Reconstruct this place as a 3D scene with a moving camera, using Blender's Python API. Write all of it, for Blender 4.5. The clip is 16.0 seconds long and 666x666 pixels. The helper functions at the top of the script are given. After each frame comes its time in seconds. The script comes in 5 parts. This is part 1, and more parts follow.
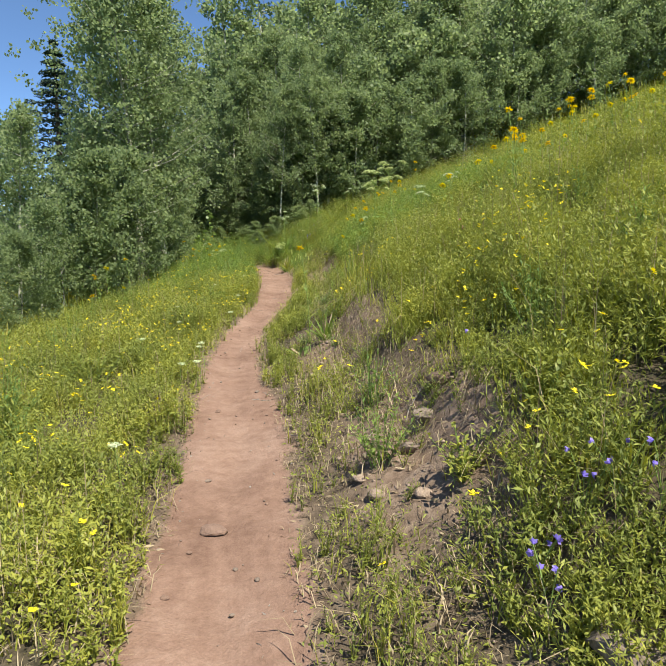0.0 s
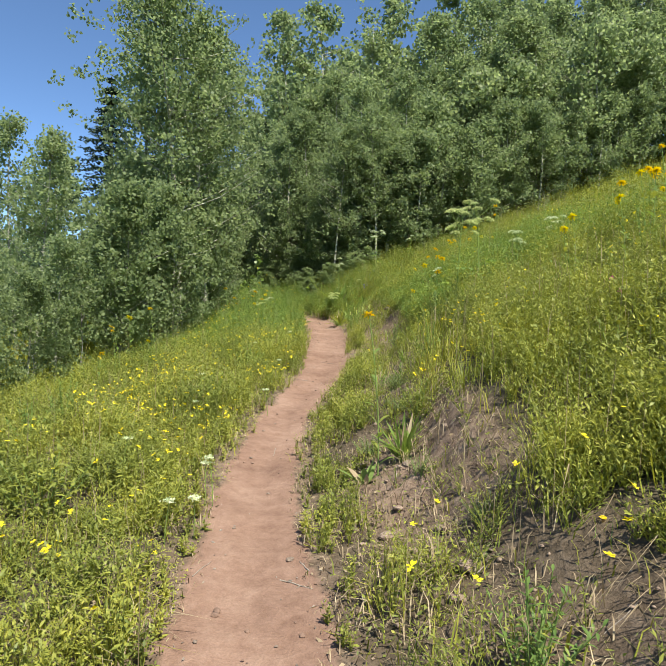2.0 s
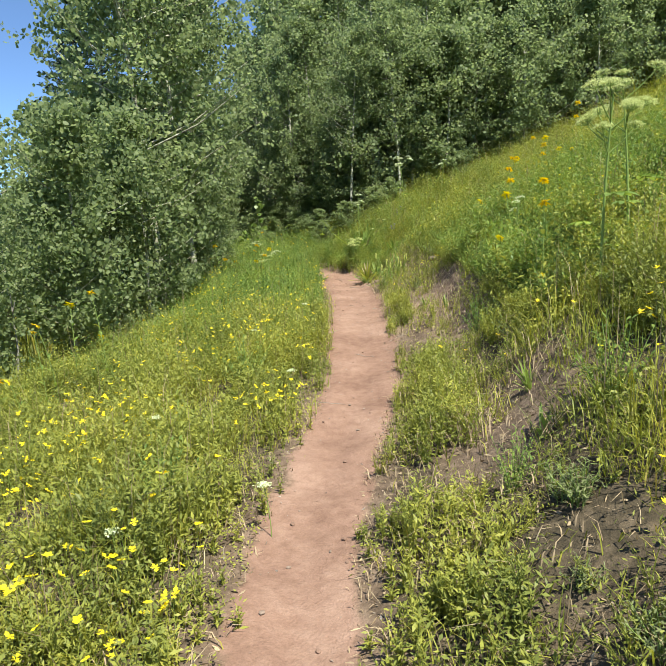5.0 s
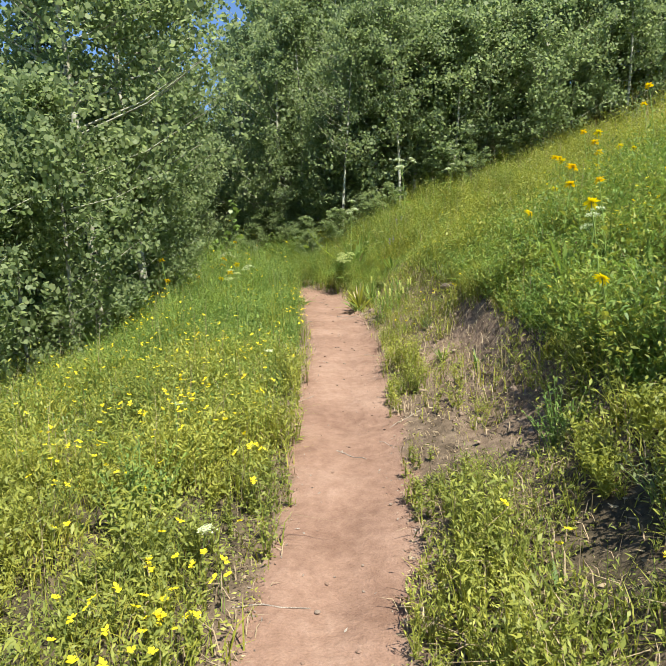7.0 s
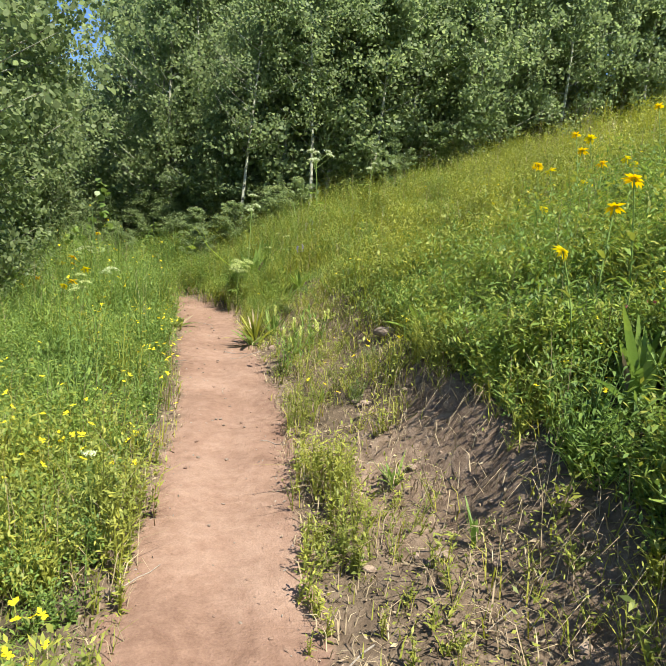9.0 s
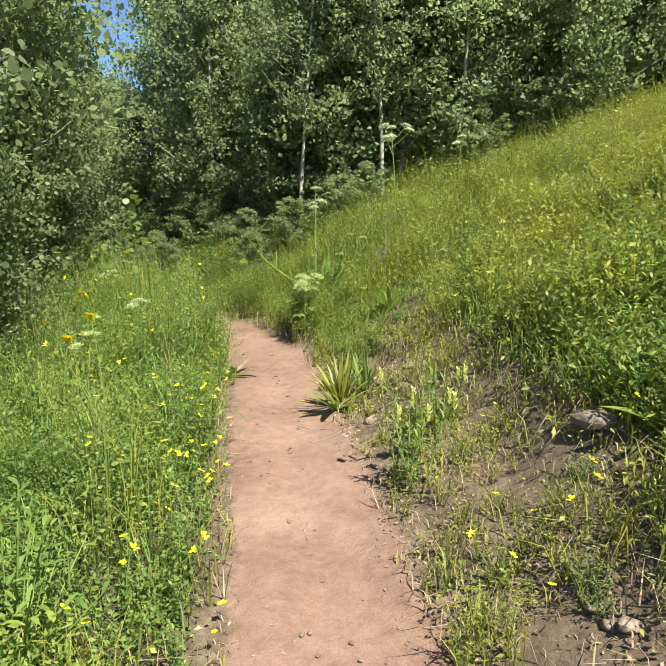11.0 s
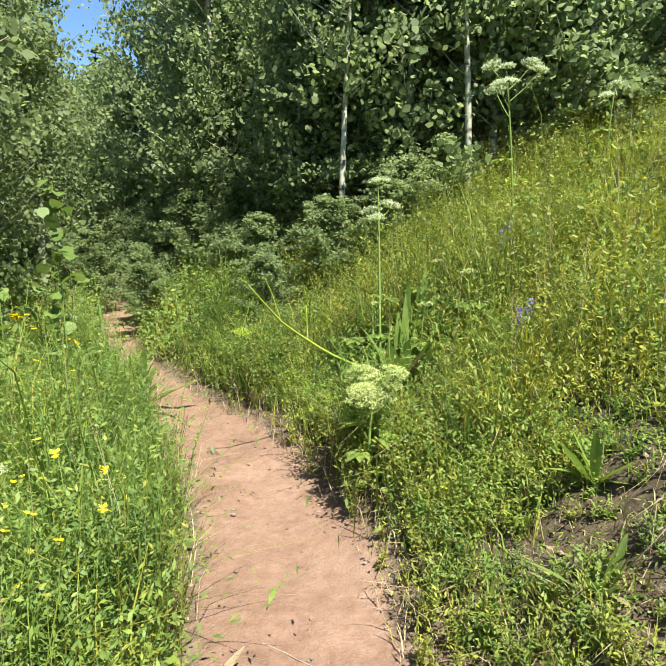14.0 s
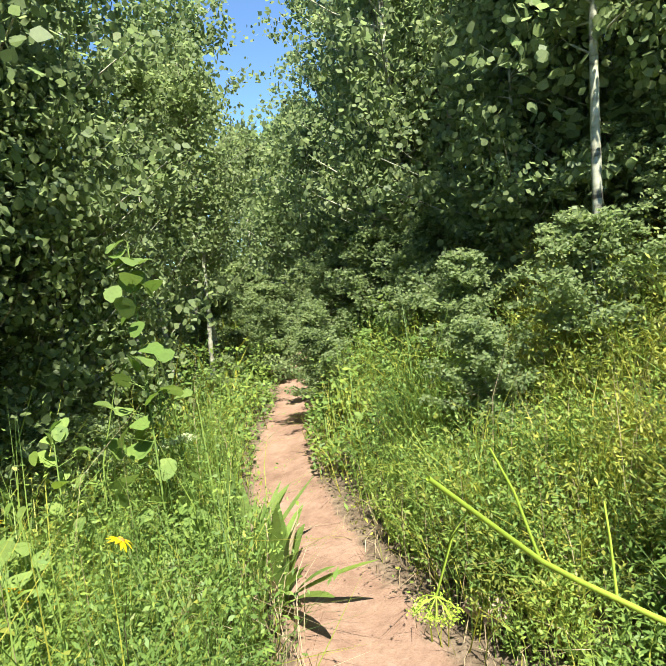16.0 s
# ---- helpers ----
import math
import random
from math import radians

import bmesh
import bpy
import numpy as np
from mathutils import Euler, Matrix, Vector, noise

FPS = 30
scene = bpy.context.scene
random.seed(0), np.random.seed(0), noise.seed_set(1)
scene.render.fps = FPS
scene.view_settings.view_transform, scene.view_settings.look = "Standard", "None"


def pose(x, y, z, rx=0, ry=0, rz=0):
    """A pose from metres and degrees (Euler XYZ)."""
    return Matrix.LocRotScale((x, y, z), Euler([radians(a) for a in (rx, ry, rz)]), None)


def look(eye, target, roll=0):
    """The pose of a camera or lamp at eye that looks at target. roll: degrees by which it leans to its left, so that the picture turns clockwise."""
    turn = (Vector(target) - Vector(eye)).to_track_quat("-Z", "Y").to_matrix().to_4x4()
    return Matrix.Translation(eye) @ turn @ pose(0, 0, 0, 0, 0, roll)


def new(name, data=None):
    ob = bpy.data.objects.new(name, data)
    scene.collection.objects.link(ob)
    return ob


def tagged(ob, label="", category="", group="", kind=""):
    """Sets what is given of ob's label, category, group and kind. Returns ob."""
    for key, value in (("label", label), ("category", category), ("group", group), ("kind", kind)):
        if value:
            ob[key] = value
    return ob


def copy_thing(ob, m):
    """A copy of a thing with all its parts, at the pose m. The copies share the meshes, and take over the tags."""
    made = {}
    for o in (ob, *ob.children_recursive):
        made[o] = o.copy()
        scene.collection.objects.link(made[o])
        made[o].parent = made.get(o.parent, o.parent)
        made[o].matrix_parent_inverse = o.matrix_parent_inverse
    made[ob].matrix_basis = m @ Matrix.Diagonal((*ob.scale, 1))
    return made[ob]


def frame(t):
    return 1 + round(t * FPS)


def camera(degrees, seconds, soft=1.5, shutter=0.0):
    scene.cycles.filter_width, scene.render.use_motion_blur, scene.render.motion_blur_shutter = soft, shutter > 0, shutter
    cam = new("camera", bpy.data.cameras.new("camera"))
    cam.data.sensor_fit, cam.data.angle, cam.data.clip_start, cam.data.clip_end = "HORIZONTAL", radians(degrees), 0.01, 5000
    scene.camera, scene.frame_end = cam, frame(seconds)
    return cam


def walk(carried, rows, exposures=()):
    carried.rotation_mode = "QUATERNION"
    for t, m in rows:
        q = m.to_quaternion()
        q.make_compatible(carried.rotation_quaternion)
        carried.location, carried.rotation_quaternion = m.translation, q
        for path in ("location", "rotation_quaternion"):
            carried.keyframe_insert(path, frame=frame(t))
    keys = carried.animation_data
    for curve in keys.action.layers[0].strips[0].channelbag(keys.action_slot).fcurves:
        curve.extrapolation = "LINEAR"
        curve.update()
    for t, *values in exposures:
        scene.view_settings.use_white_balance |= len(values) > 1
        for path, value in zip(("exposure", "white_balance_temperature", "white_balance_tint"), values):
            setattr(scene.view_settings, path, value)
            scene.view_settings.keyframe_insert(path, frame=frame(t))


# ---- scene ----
cam = camera(57.0, 16.0, 1.1)
PATH = [
    (0, (0.000, 0.000, 1.500), (0.000, 1.985, 1.256), 0.0),
    (0.5, (-0.010, 0.512, 1.566), (-0.084, 2.495, 1.315), -1.0),
    (1, (-0.128, 1.043, 1.629), (-0.131, 3.028, 1.378), 1.2),
    (1.5, (-0.143, 1.583, 1.670), (-0.265, 3.577, 1.587), -0.1),
    (2, (-0.229, 2.105, 1.653), (-0.389, 4.096, 1.556), 2.1),
    (2.5, (-0.337, 2.610, 1.709), (-0.382, 4.597, 1.486), 0.1),
    (3, (-0.398, 3.152, 1.766), (-0.648, 5.122, 1.534), -1.8),
    (3.5, (-0.525, 3.682, 1.778), (-0.724, 5.645, 1.449), -0.8),
    (4, (-0.587, 4.206, 1.775), (-0.600, 6.163, 1.362), -1.0),
    (4.5, (-0.658, 4.727, 1.829), (-0.855, 6.691, 1.511), -2.6),
    (7, (-0.820, 7.665, 2.003), (-0.998, 9.639, 1.735), -0.3),
    (7.5, (-0.963, 8.237, 2.069), (-0.977, 10.212, 1.754), 1.1),
    (8, (-0.929, 8.820, 2.056), (-0.822, 10.786, 1.704), 0.2),
    (8.5, (-0.910, 9.368, 2.090), (-0.854, 11.357, 1.886), 2.6),
    (9, (-0.972, 9.970, 2.214), (-0.801, 11.945, 1.944), 4.6),
    (9.5, (-1.007, 10.526, 2.230), (-1.017, 12.501, 1.915), 1.2),
    (12, (-1.476, 13.504, 2.445), (-1.510, 15.482, 2.148), -0.3),
    (12.5, (-1.556, 14.139, 2.441), (-1.744, 16.111, 2.163), -0.5),
    (13, (-1.596, 14.740, 2.503), (-1.630, 16.708, 2.148), -0.8),
    (13.5, (-1.561, 15.386, 2.593), (-1.745, 17.349, 2.257), -2.3),
    (14, (-1.650, 16.021, 2.690), (-1.765, 17.987, 2.343), -1.1),
    (14.5, (-1.640, 16.626, 2.715), (-1.883, 18.598, 2.481), -0.6),
    (15, (-1.810, 17.241, 2.755), (-2.237, 19.186, 2.571), -0.3),
    (15.5, (-1.939, 17.801, 2.758), (-2.352, 19.744, 2.525), -3.5),
    (16, (-2.063, 18.389, 2.817), (-2.820, 20.229, 2.611), -7.2),
]
walk(cam, [(t, look(eye, target, roll)) for t, eye, target, roll in PATH], [(0.0, 0.92, 6600, 3), (4.5, 1.12, 6600, 3), (9.0, 1.28, 6600, 3), (12.5, 1.38, 6600, 1), (14.5, 1.57, 6600, 1), (16.0, 1.74, 6600, 0)])

# ---- light ----
SUN_TO = Vector((0.36, -0.46, 1.0)).normalized()
world = bpy.data.worlds.new("sky")
scene.world = world
world.use_nodes = True
wn = world.node_tree.nodes
sky = wn.new("ShaderNodeTexSky")
sky.sky_type, sky.sun_disc = "NISHITA", False
sky.sun_elevation = math.asin(SUN_TO.z)
sky.sun_rotation = math.atan2(SUN_TO.x, SUN_TO.y)
sky.altitude, sky.air_density, sky.dust_density, sky.ozone_density = 2800, 0.75, 0.0, 5.0
world.node_tree.links.new(sky.outputs[0], wn["Background"].inputs[0])
wn["Background"].inputs[1].default_value = 0.12
sun = new("sun", bpy.data.lights.new("sun", "SUN"))
sun.data.energy, sun.data.angle, sun.data.color = 5.0, radians(0.53), (1.0, 0.95, 0.86)
sun.matrix_world = look(SUN_TO * 60, (0, 0, 0))


# ---- materials ----
def nodes_of(name):
    m = bpy.data.materials.new(name)
    m.use_nodes = True
    nt = m.node_tree
    return m, nt, nt.nodes, nt.links, nt.nodes["Principled BSDF"]


def ramp_node(nt, stops):
    r = nt.nodes.new("ShaderNodeValToRGB")
    while len(r.color_ramp.elements) < len(stops):
        r.color_ramp.elements.new(0.5)
    for e, (p, c) in zip(r.color_ramp.elements, stops):
        e.position, e.color = p, (*c, 1)
    return r


def noise_node(nt, scale, detail=4.0, rough=0.6):
    n = nt.nodes.new("ShaderNodeTexNoise")
    n.inputs["Scale"].default_value, n.inputs["Detail"].default_value = scale, detail
    n.inputs["Roughness"].default_value = rough
    g = nt.nodes.new("ShaderNodeNewGeometry")
    nt.links.new(g.outputs["Position"], n.inputs["Vector"])
    return n


def foliage(name, stops, patch=0.6, clear=0.3, gloss=0.5, spread=0.55, glow=1.35):
    """Leaf or blade: colour varies leaf by leaf and in drifts; light passes through the blade."""
    m, nt, ns, ln, b = nodes_of(name)
    geo = ns.new("ShaderNodeNewGeometry")
    drift = noise_node(nt, patch, 3.0)
    grain = noise_node(nt, 60.0, 2.0)
    mix = ns.new("ShaderNodeMix")
    mix.data_type = "FLOAT"
    mix.inputs["Factor"].default_value = spread
    ln.new(geo.outputs["Random Per Island"], mix.inputs["A"])
    wide = ns.new("ShaderNodeMapRange")
    wide.inputs["From Min"].default_value, wide.inputs["From Max"].default_value = 0.36, 0.64
    ln.new(drift.outputs["Fac"], wide.inputs["Value"])
    # one tone for each plant: warped cells about the size of a clump
    warp = noise_node(nt, 5.0, 2.0)
    shift = ns.new("ShaderNodeVectorMath")
    shift.operation = "MULTIPLY_ADD"
    shift.inputs[1].default_value = (0.5, 0.5, 0.5)
    ln.new(warp.outputs["Color"], shift.inputs[0])
    ln.new(geo.outputs["Position"], shift.inputs[2])
    plant = ns.new("ShaderNodeTexVoronoi")
    plant.inputs["Scale"].default_value = 2.6
    ln.new(shift.outputs["Vector"], plant.inputs["Vector"])
    single = ns.new("ShaderNodeSeparateColor")
    ln.new(plant.outputs["Color"], single.inputs[0])
    both = ns.new("ShaderNodeMix")
    both.data_type = "FLOAT"
    both.inputs["Factor"].default_value = 0.5
    ln.new(wide.outputs["Result"], both.inputs["A"])
    ln.new(single.outputs["Red"], both.inputs["B"])
    ln.new(both.outputs["Result"], mix.inputs["B"])
    ramp = ramp_node(nt, stops)
    ln.new(mix.outputs["Result"], ramp.inputs["Fac"])
    hue = ns.new("ShaderNodeHueSaturation")
    val = ns.new("ShaderNodeMapRange")
    val.inputs["To Min"].default_value, val.inputs["To Max"].default_value = 0.75, 1.25
    ln.new(grain.outputs["Fac"], val.inputs["Value"])
    ln.new(val.outputs["Result"], hue.inputs["Value"])
    ln.new(ramp.outputs["Color"], hue.inputs["Color"])
    ln.new(hue.outputs["Color"], b.inputs["Base Color"])
    b.inputs["Roughness"].default_value = gloss
    b.inputs["Specular IOR Level"].default_value = 0.25
    tr = ns.new("ShaderNodeBsdfTranslucent")
    through_leaf = ns.new("ShaderNodeHueSaturation")
    through_leaf.inputs["Saturation"].default_value, through_leaf.inputs["Value"].default_value = 1.1, glow
    ln.new(hue.outputs["Color"], through_leaf.inputs["Color"])
    ln.new(through_leaf.outputs["Color"], tr.inputs["Color"])
    sh = ns.new("ShaderNodeMixShader")
    sh.inputs[0].default_value = clear
    ln.new(b.outputs[0], sh.inputs[1])
    ln.new(tr.outputs[0], sh.inputs[2])
    ln.new(sh.outputs[0], ns["Material Output"].inputs["Surface"])
    return m


def plain(name, a, c, scale=20.0, rough=0.7, bump=0.0, bscale=60.0):
    """Opaque surface whose colour wanders between two tones at two scales."""
    m, nt, ns, ln, b = nodes_of(name)
    n1, n2 = noise_node(nt, scale, 5.0), noise_node(nt, scale * 7.3, 3.0)
    add = ns.new("ShaderNodeMath")
    add.operation = "MULTIPLY_ADD"
    add.inputs[1].default_value, add.inputs[2].default_value = 0.5, 0.0
    ln.new(n2.outputs["Fac"], add.inputs[0])
    half = ns.new("ShaderNodeMath")
    half.operation = "MULTIPLY_ADD"
    half.inputs[1].default_value = 0.5
    ln.new(n1.outputs["Fac"], half.inputs[0])
    ln.new(add.outputs[0], half.inputs[2])
    r = ramp_node(nt, [(0.35, a), (0.65, c)])
    ln.new(half.outputs[0], r.inputs["Fac"])
    ln.new(r.outputs["Color"], b.inputs["Base Color"])
    b.inputs["Roughness"].default_value = rough
    if bump:
        nb = noise_node(nt, bscale, 4.0)
        bp = ns.new("ShaderNodeBump")
        bp.inputs["Strength"].default_value, bp.inputs["Distance"].default_value = bump, 0.01
        ln.new(nb.outputs["Fac"], bp.inputs["Height"])
        ln.new(bp.outputs["Normal"], b.inputs["Normal"])
    return m


def ground_material():
    """Meadow soil, with the trodden trail and the bare bank told apart by two masks of the mesh."""
    m, nt, ns, ln, b = nodes_of("trail_earth")
    trail = ns.new("ShaderNodeAttribute")
    trail.attribute_name = "trodden"
    bare = ns.new("ShaderNodeAttribute")
    bare.attribute_name = "bare"
    n1, n2, n3 = noise_node(nt, 1.7, 6.0), noise_node(nt, 14.0, 6.0, 0.7), noise_node(nt, 110.0, 3.0, 0.7)
    dust = ramp_node(nt, [(0.36, (0.155, 0.09, 0.065)), (0.5, (0.22, 0.134, 0.099)), (0.63, (0.275, 0.178, 0.135))])
    soil = ramp_node(nt, [(0.32, (0.03, 0.026, 0.017)), (0.5, (0.065, 0.052, 0.033)), (0.68, (0.12, 0.092, 0.06))])
    bank = ramp_node(nt, [(0.3, (0.10, 0.066, 0.046)), (0.5, (0.19, 0.13, 0.094)), (0.72, (0.29, 0.21, 0.16))])
    mixf = ns.new("ShaderNodeMix")
    mixf.data_type = "FLOAT"
    mixf.inputs["Factor"].default_value = 0.45
    ln.new(n1.outputs["Fac"], mixf.inputs["A"])
    ln.new(n2.outputs["Fac"], mixf.inputs["B"])
    for r in (dust, soil, bank):
        ln.new(mixf.outputs["Result"] if r is dust else n2.outputs["Fac"], r.inputs["Fac"])
    sward = ns.new("ShaderNodeAttribute")
    sward.attribute_name = "sward"
    thatch = ramp_node(nt, [(0.3, (0.05, 0.062, 0.018)), (0.5, (0.10, 0.115, 0.03)), (0.7, (0.17, 0.165, 0.055))])
    ln.new(mixf.outputs["Result"], thatch.inputs["Fac"])
    c0 = ns.new("ShaderNodeMix")
    c0.data_type = "RGBA"
    ln.new(sward.outputs["Fac"], c0.inputs["Factor"])
    ln.new(soil.outputs["Color"], c0.inputs["A"])
    ln.new(thatch.outputs["Color"], c0.inputs["B"])
    c1 = ns.new("ShaderNodeMix")
    c1.data_type = "RGBA"
    ln.new(bare.outputs["Fac"], c1.inputs["Factor"])
    ln.new(c0.outputs["Result"], c1.inputs["A"])
    ln.new(bank.outputs["Color"], c1.inputs["B"])
    # ragged rim of the trail
    rim = ns.new("ShaderNodeMath")
    rim.operation = "MULTIPLY_ADD"
    rim.inputs[1].default_value = 0.9
    ln.new(n2.outputs["Fac"], rim.inputs[0])
    ln.new(trail.outputs["Fac"], rim.inputs[2])
    edge = ns.new("ShaderNodeMapRange")
    edge.inputs["From Min"].default_value, edge.inputs["From Max"].default_value = 0.78, 1.1
    ln.new(rim.outputs[0], edge.inputs["Value"])
    c2 = ns.new("ShaderNodeMix")
    c2.data_type = "RGBA"
    ln.new(edge.outputs["Result"], c2.inputs["Factor"])
    ln.new(c1.outputs["Result"], c2.inputs["A"])
    ln.new(dust.outputs["Color"], c2.inputs["B"])
    # fine grit
    grit = ns.new("ShaderNodeMapRange")
    grit.inputs["From Min"].default_value, grit.inputs["From Max"].default_value = 0.25, 0.75
    grit.inputs["To Min"].default_value, grit.inputs["To Max"].default_value = 0.8, 1.18
    ln.new(n3.outputs["Fac"], grit.inputs["Value"])
    hue = ns.new("ShaderNodeHueSaturation")
    ln.new(grit.outputs["Result"], hue.inputs["Value"])
    ln.new(c2.outputs["Result"], hue.inputs["Color"])
    ln.new(hue.outputs["Color"], b.inputs["Base Color"])
    b.inputs["Roughness"].default_value = 0.95
    b.inputs["Specular IOR Level"].default_value = 0.15
    bp = ns.new("ShaderNodeBump")
    bp.inputs["Strength"].default_value, bp.inputs["Distance"].default_value = 0.7, 0.02
    add = ns.new("ShaderNodeMath")
    add.operation = "MULTIPLY_ADD"
    add.inputs[1].default_value = 0.35
    ln.new(n3.outputs["Fac"], add.inputs[0])
    ln.new(n2.outputs["Fac"], add.inputs[2])
    ln.new(add.outputs[0], bp.inputs["Height"])
    ln.new(bp.outputs["Normal"], b.inputs["Normal"])
    return m


def bark_material():
    """Pale aspen bark with dark eyes and bands."""
    m, nt, ns, ln, b = nodes_of("aspen_bark")
    geo = ns.new("ShaderNodeNewGeometry")
    mp = ns.new("ShaderNodeMapping")
    mp.inputs["Scale"].default_value = (5.0, 5.0, 16.0)
    ln.new(geo.outputs["Position"], mp.inputs["Vector"])
    n = ns.new("ShaderNodeTexNoise")
    n.inputs["Scale"].default_value, n.inputs["Detail"].default_value = 1.2, 5.0
    ln.new(mp.outputs[0], n.inputs["Vector"])
    r = ramp_node(nt, [(0.34, (0.05, 0.045, 0.035)), (0.43, (0.27, 0.26, 0.19)), (0.7, (0.47, 0.46, 0.36))])
    ln.new(n.outputs["Fac"], r.inputs["Fac"])
    ln.new(r.outputs["Color"], b.inputs["Base Color"])
    b.inputs["Roughness"].default_value = 0.75
    bp = ns.new("ShaderNodeBump")
    bp.inputs["Strength"].default_value, bp.inputs["Distance"].default_value = 0.4, 0.01
    ln.new(n.outputs["Fac"], bp.inputs["Height"])
    ln.new(bp.outputs["Normal"], b.inputs["Normal"])
    return m


EARTH = ground_material()
BARK = bark_material()
DARK_BARK = plain("spruce_bark", (0.06, 0.045, 0.035), (0.16, 0.12, 0.09), 9.0, 0.9, 0.6)
ASPEN_LEAF = foliage("aspen_leaf", [(0.0, (0.122, 0.162, 0.076)), (0.45, (0.183, 0.228, 0.104)), (0.8, (0.245, 0.288, 0.133)), (1.0, (0.335, 0.367, 0.17))], 0.5, 0.52, 0.5, 0.35, 1.65)
SPRUCE_NEEDLE = foliage("spruce_needle", [(0.0, (0.016, 0.03, 0.02)), (0.6, (0.03, 0.052, 0.034)), (1.0, (0.05, 0.075, 0.045))], 0.8, 0.1, 0.6)
GRASS = foliage("meadow_grass", [(0.0, (0.10, 0.135, 0.026)), (0.35, (0.20, 0.225, 0.036)), (0.6, (0.30, 0.295, 0.048)), (0.8, (0.34, 0.30, 0.06)), (1.0, (0.40, 0.32, 0.11))], 0.9, 0.35, 0.5, 0.6)
FORB = foliage("forb_leaf", [(0.0, (0.085, 0.11, 0.03)), (0.35, (0.175, 0.20, 0.046)), (0.65, (0.28, 0.292, 0.058)), (1.0, (0.42, 0.395, 0.075))], 1.3, 0.35, 0.5, 0.6)
LUSH = foliage("lush_leaf", [(0.0, (0.065, 0.12, 0.034)), (0.5, (0.145, 0.215, 0.052)), (1.0, (0.30, 0.365, 0.07))], 1.1, 0.38)
SAGE = foliage("grey_green_leaf", [(0.0, (0.10, 0.125, 0.055)), (0.5, (0.18, 0.205, 0.09)), (1.0, (0.28, 0.30, 0.13))], 1.5, 0.3)
STRAW = foliage("dry_straw", [(0.0, (0.13, 0.095, 0.06)), (0.5, (0.29, 0.22, 0.14)), (1.0, (0.48, 0.39, 0.25))], 1.3, 0.15, 0.7)
BROADLEAF = foliage("broad_leaf", [(0.0, (0.10, 0.155, 0.05)), (0.5, (0.18, 0.245, 0.07)), (1.0, (0.28, 0.34, 0.10))], 2.0, 0.35, 0.42)
STEM = foliage("green_stem", [(0.0, (0.13, 0.20, 0.05)), (1.0, (0.26, 0.34, 0.09))], 3.0, 0.15)
LIME = foliage("yellow_green_stalk", [(0.0, (0.22, 0.30, 0.035)), (1.0, (0.38, 0.46, 0.07))], 3.0, 0.25)
YELLOW = foliage("yellow_petal", [(0.0, (0.82, 0.60, 0.015)), (1.0, (0.90, 0.76, 0.04))], 3.0, 0.3)
GOLD = foliage("golden_petal", [(0.0, (0.82, 0.50, 0.01)), (1.0, (0.88, 0.64, 0.02))], 3.0, 0.3)
DISC = plain("flower_disc", (0.20, 0.10, 0.02), (0.42, 0.24, 0.04), 200.0, 0.8)
PALE = foliage("pale_yellow_bract", [(0.0, (0.55, 0.58, 0.16)), (1.0, (0.75, 0.74, 0.34))], 5.0, 0.3)
CREAM = foliage("cream_green_floret", [(0.0, (0.42, 0.48, 0.16)), (1.0, (0.66, 0.68, 0.34))], 5.0, 0.3)
WHITE = foliage("white_floret", [(0.0, (0.45, 0.52, 0.26)), (0.5, (0.62, 0.66, 0.42)), (1.0, (0.75, 0.76, 0.58))], 5.0, 0.3)
VIOLET = foliage("violet_petal", [(0.0, (0.20, 0.14, 0.58)), (1.0, (0.36, 0.28, 0.75))], 5.0, 0.3)
PINK = foliage("pink_petal", [(0.0, (0.62, 0.10, 0.26)), (1.0, (0.78, 0.22, 0.40))], 5.0, 0.3)
STONE = plain("stone", (0.10, 0.073, 0.056), (0.25, 0.185, 0.145), 12.0, 0.9, 0.5)
RED_STONE = plain("red_stone", (0.12, 0.07, 0.05), (0.24, 0.15, 0.11), 14.0, 0.9, 0.5)
BOULDER = plain("weathered_boulder", (0.26, 0.17, 0.13), (0.46, 0.33, 0.26), 12.0, 0.9, 0.5)
CLOD = plain("dry_clod", (0.12, 0.08, 0.058), (0.34, 0.25, 0.19), 18.0, 0.95, 0.5)
TWIG = plain("dead_wood", (0.13, 0.10, 0.08), (0.36, 0.31, 0.26), 30.0, 0.9, 0.4)
LITTER = plain("dead_leaf", (0.12, 0.085, 0.06), (0.34, 0.25, 0.18), 25.0, 0.9, 0.4)
GREYWOOD = plain("bleached_wood", (0.13, 0.12, 0.10), (0.30, 0.28, 0.25), 8.0, 0.85, 0.4)

# ---- lie of the land ----
rng = np.random.default_rng(7)
# trail: distance ahead, sideways, height
TRAIL = [(-40, 3.6, -2.4), (-6, 0.45, -0.33), (0, -0.2, 0.05), (2.4, -0.45, 0.21), (4.2, -0.66, 0.32), (5.6, -0.95, 0.42), (7.5, -1.14, 0.53),
         (8.8, -1.10, 0.61), (9.7, -1.01, 0.66), (10.4, -0.99, 0.71), (11.6, -1.08, 0.79), (12.6, -1.18, 0.85), (14.2, -1.25, 0.95), (16, -1.55, 1.06), (18, -1.86, 1.14),
         (19.4, -2.26, 1.16), (20.2, -2.70, 1.17), (21.3, -3.48, 1.18), (22.3, -4.2, 1.2), (23.5, -4.85, 1.21), (25, -5.4, 1.24),
         (30, -7.6, 1.3), (45, -15.5, 1.6), (300, -150, 4.0)]
_t = np.array(TRAIL)
_s = np.concatenate([np.linspace(-40, 0, 60, False), np.linspace(0, 27, 400, False), np.linspace(27, 300, 200)])


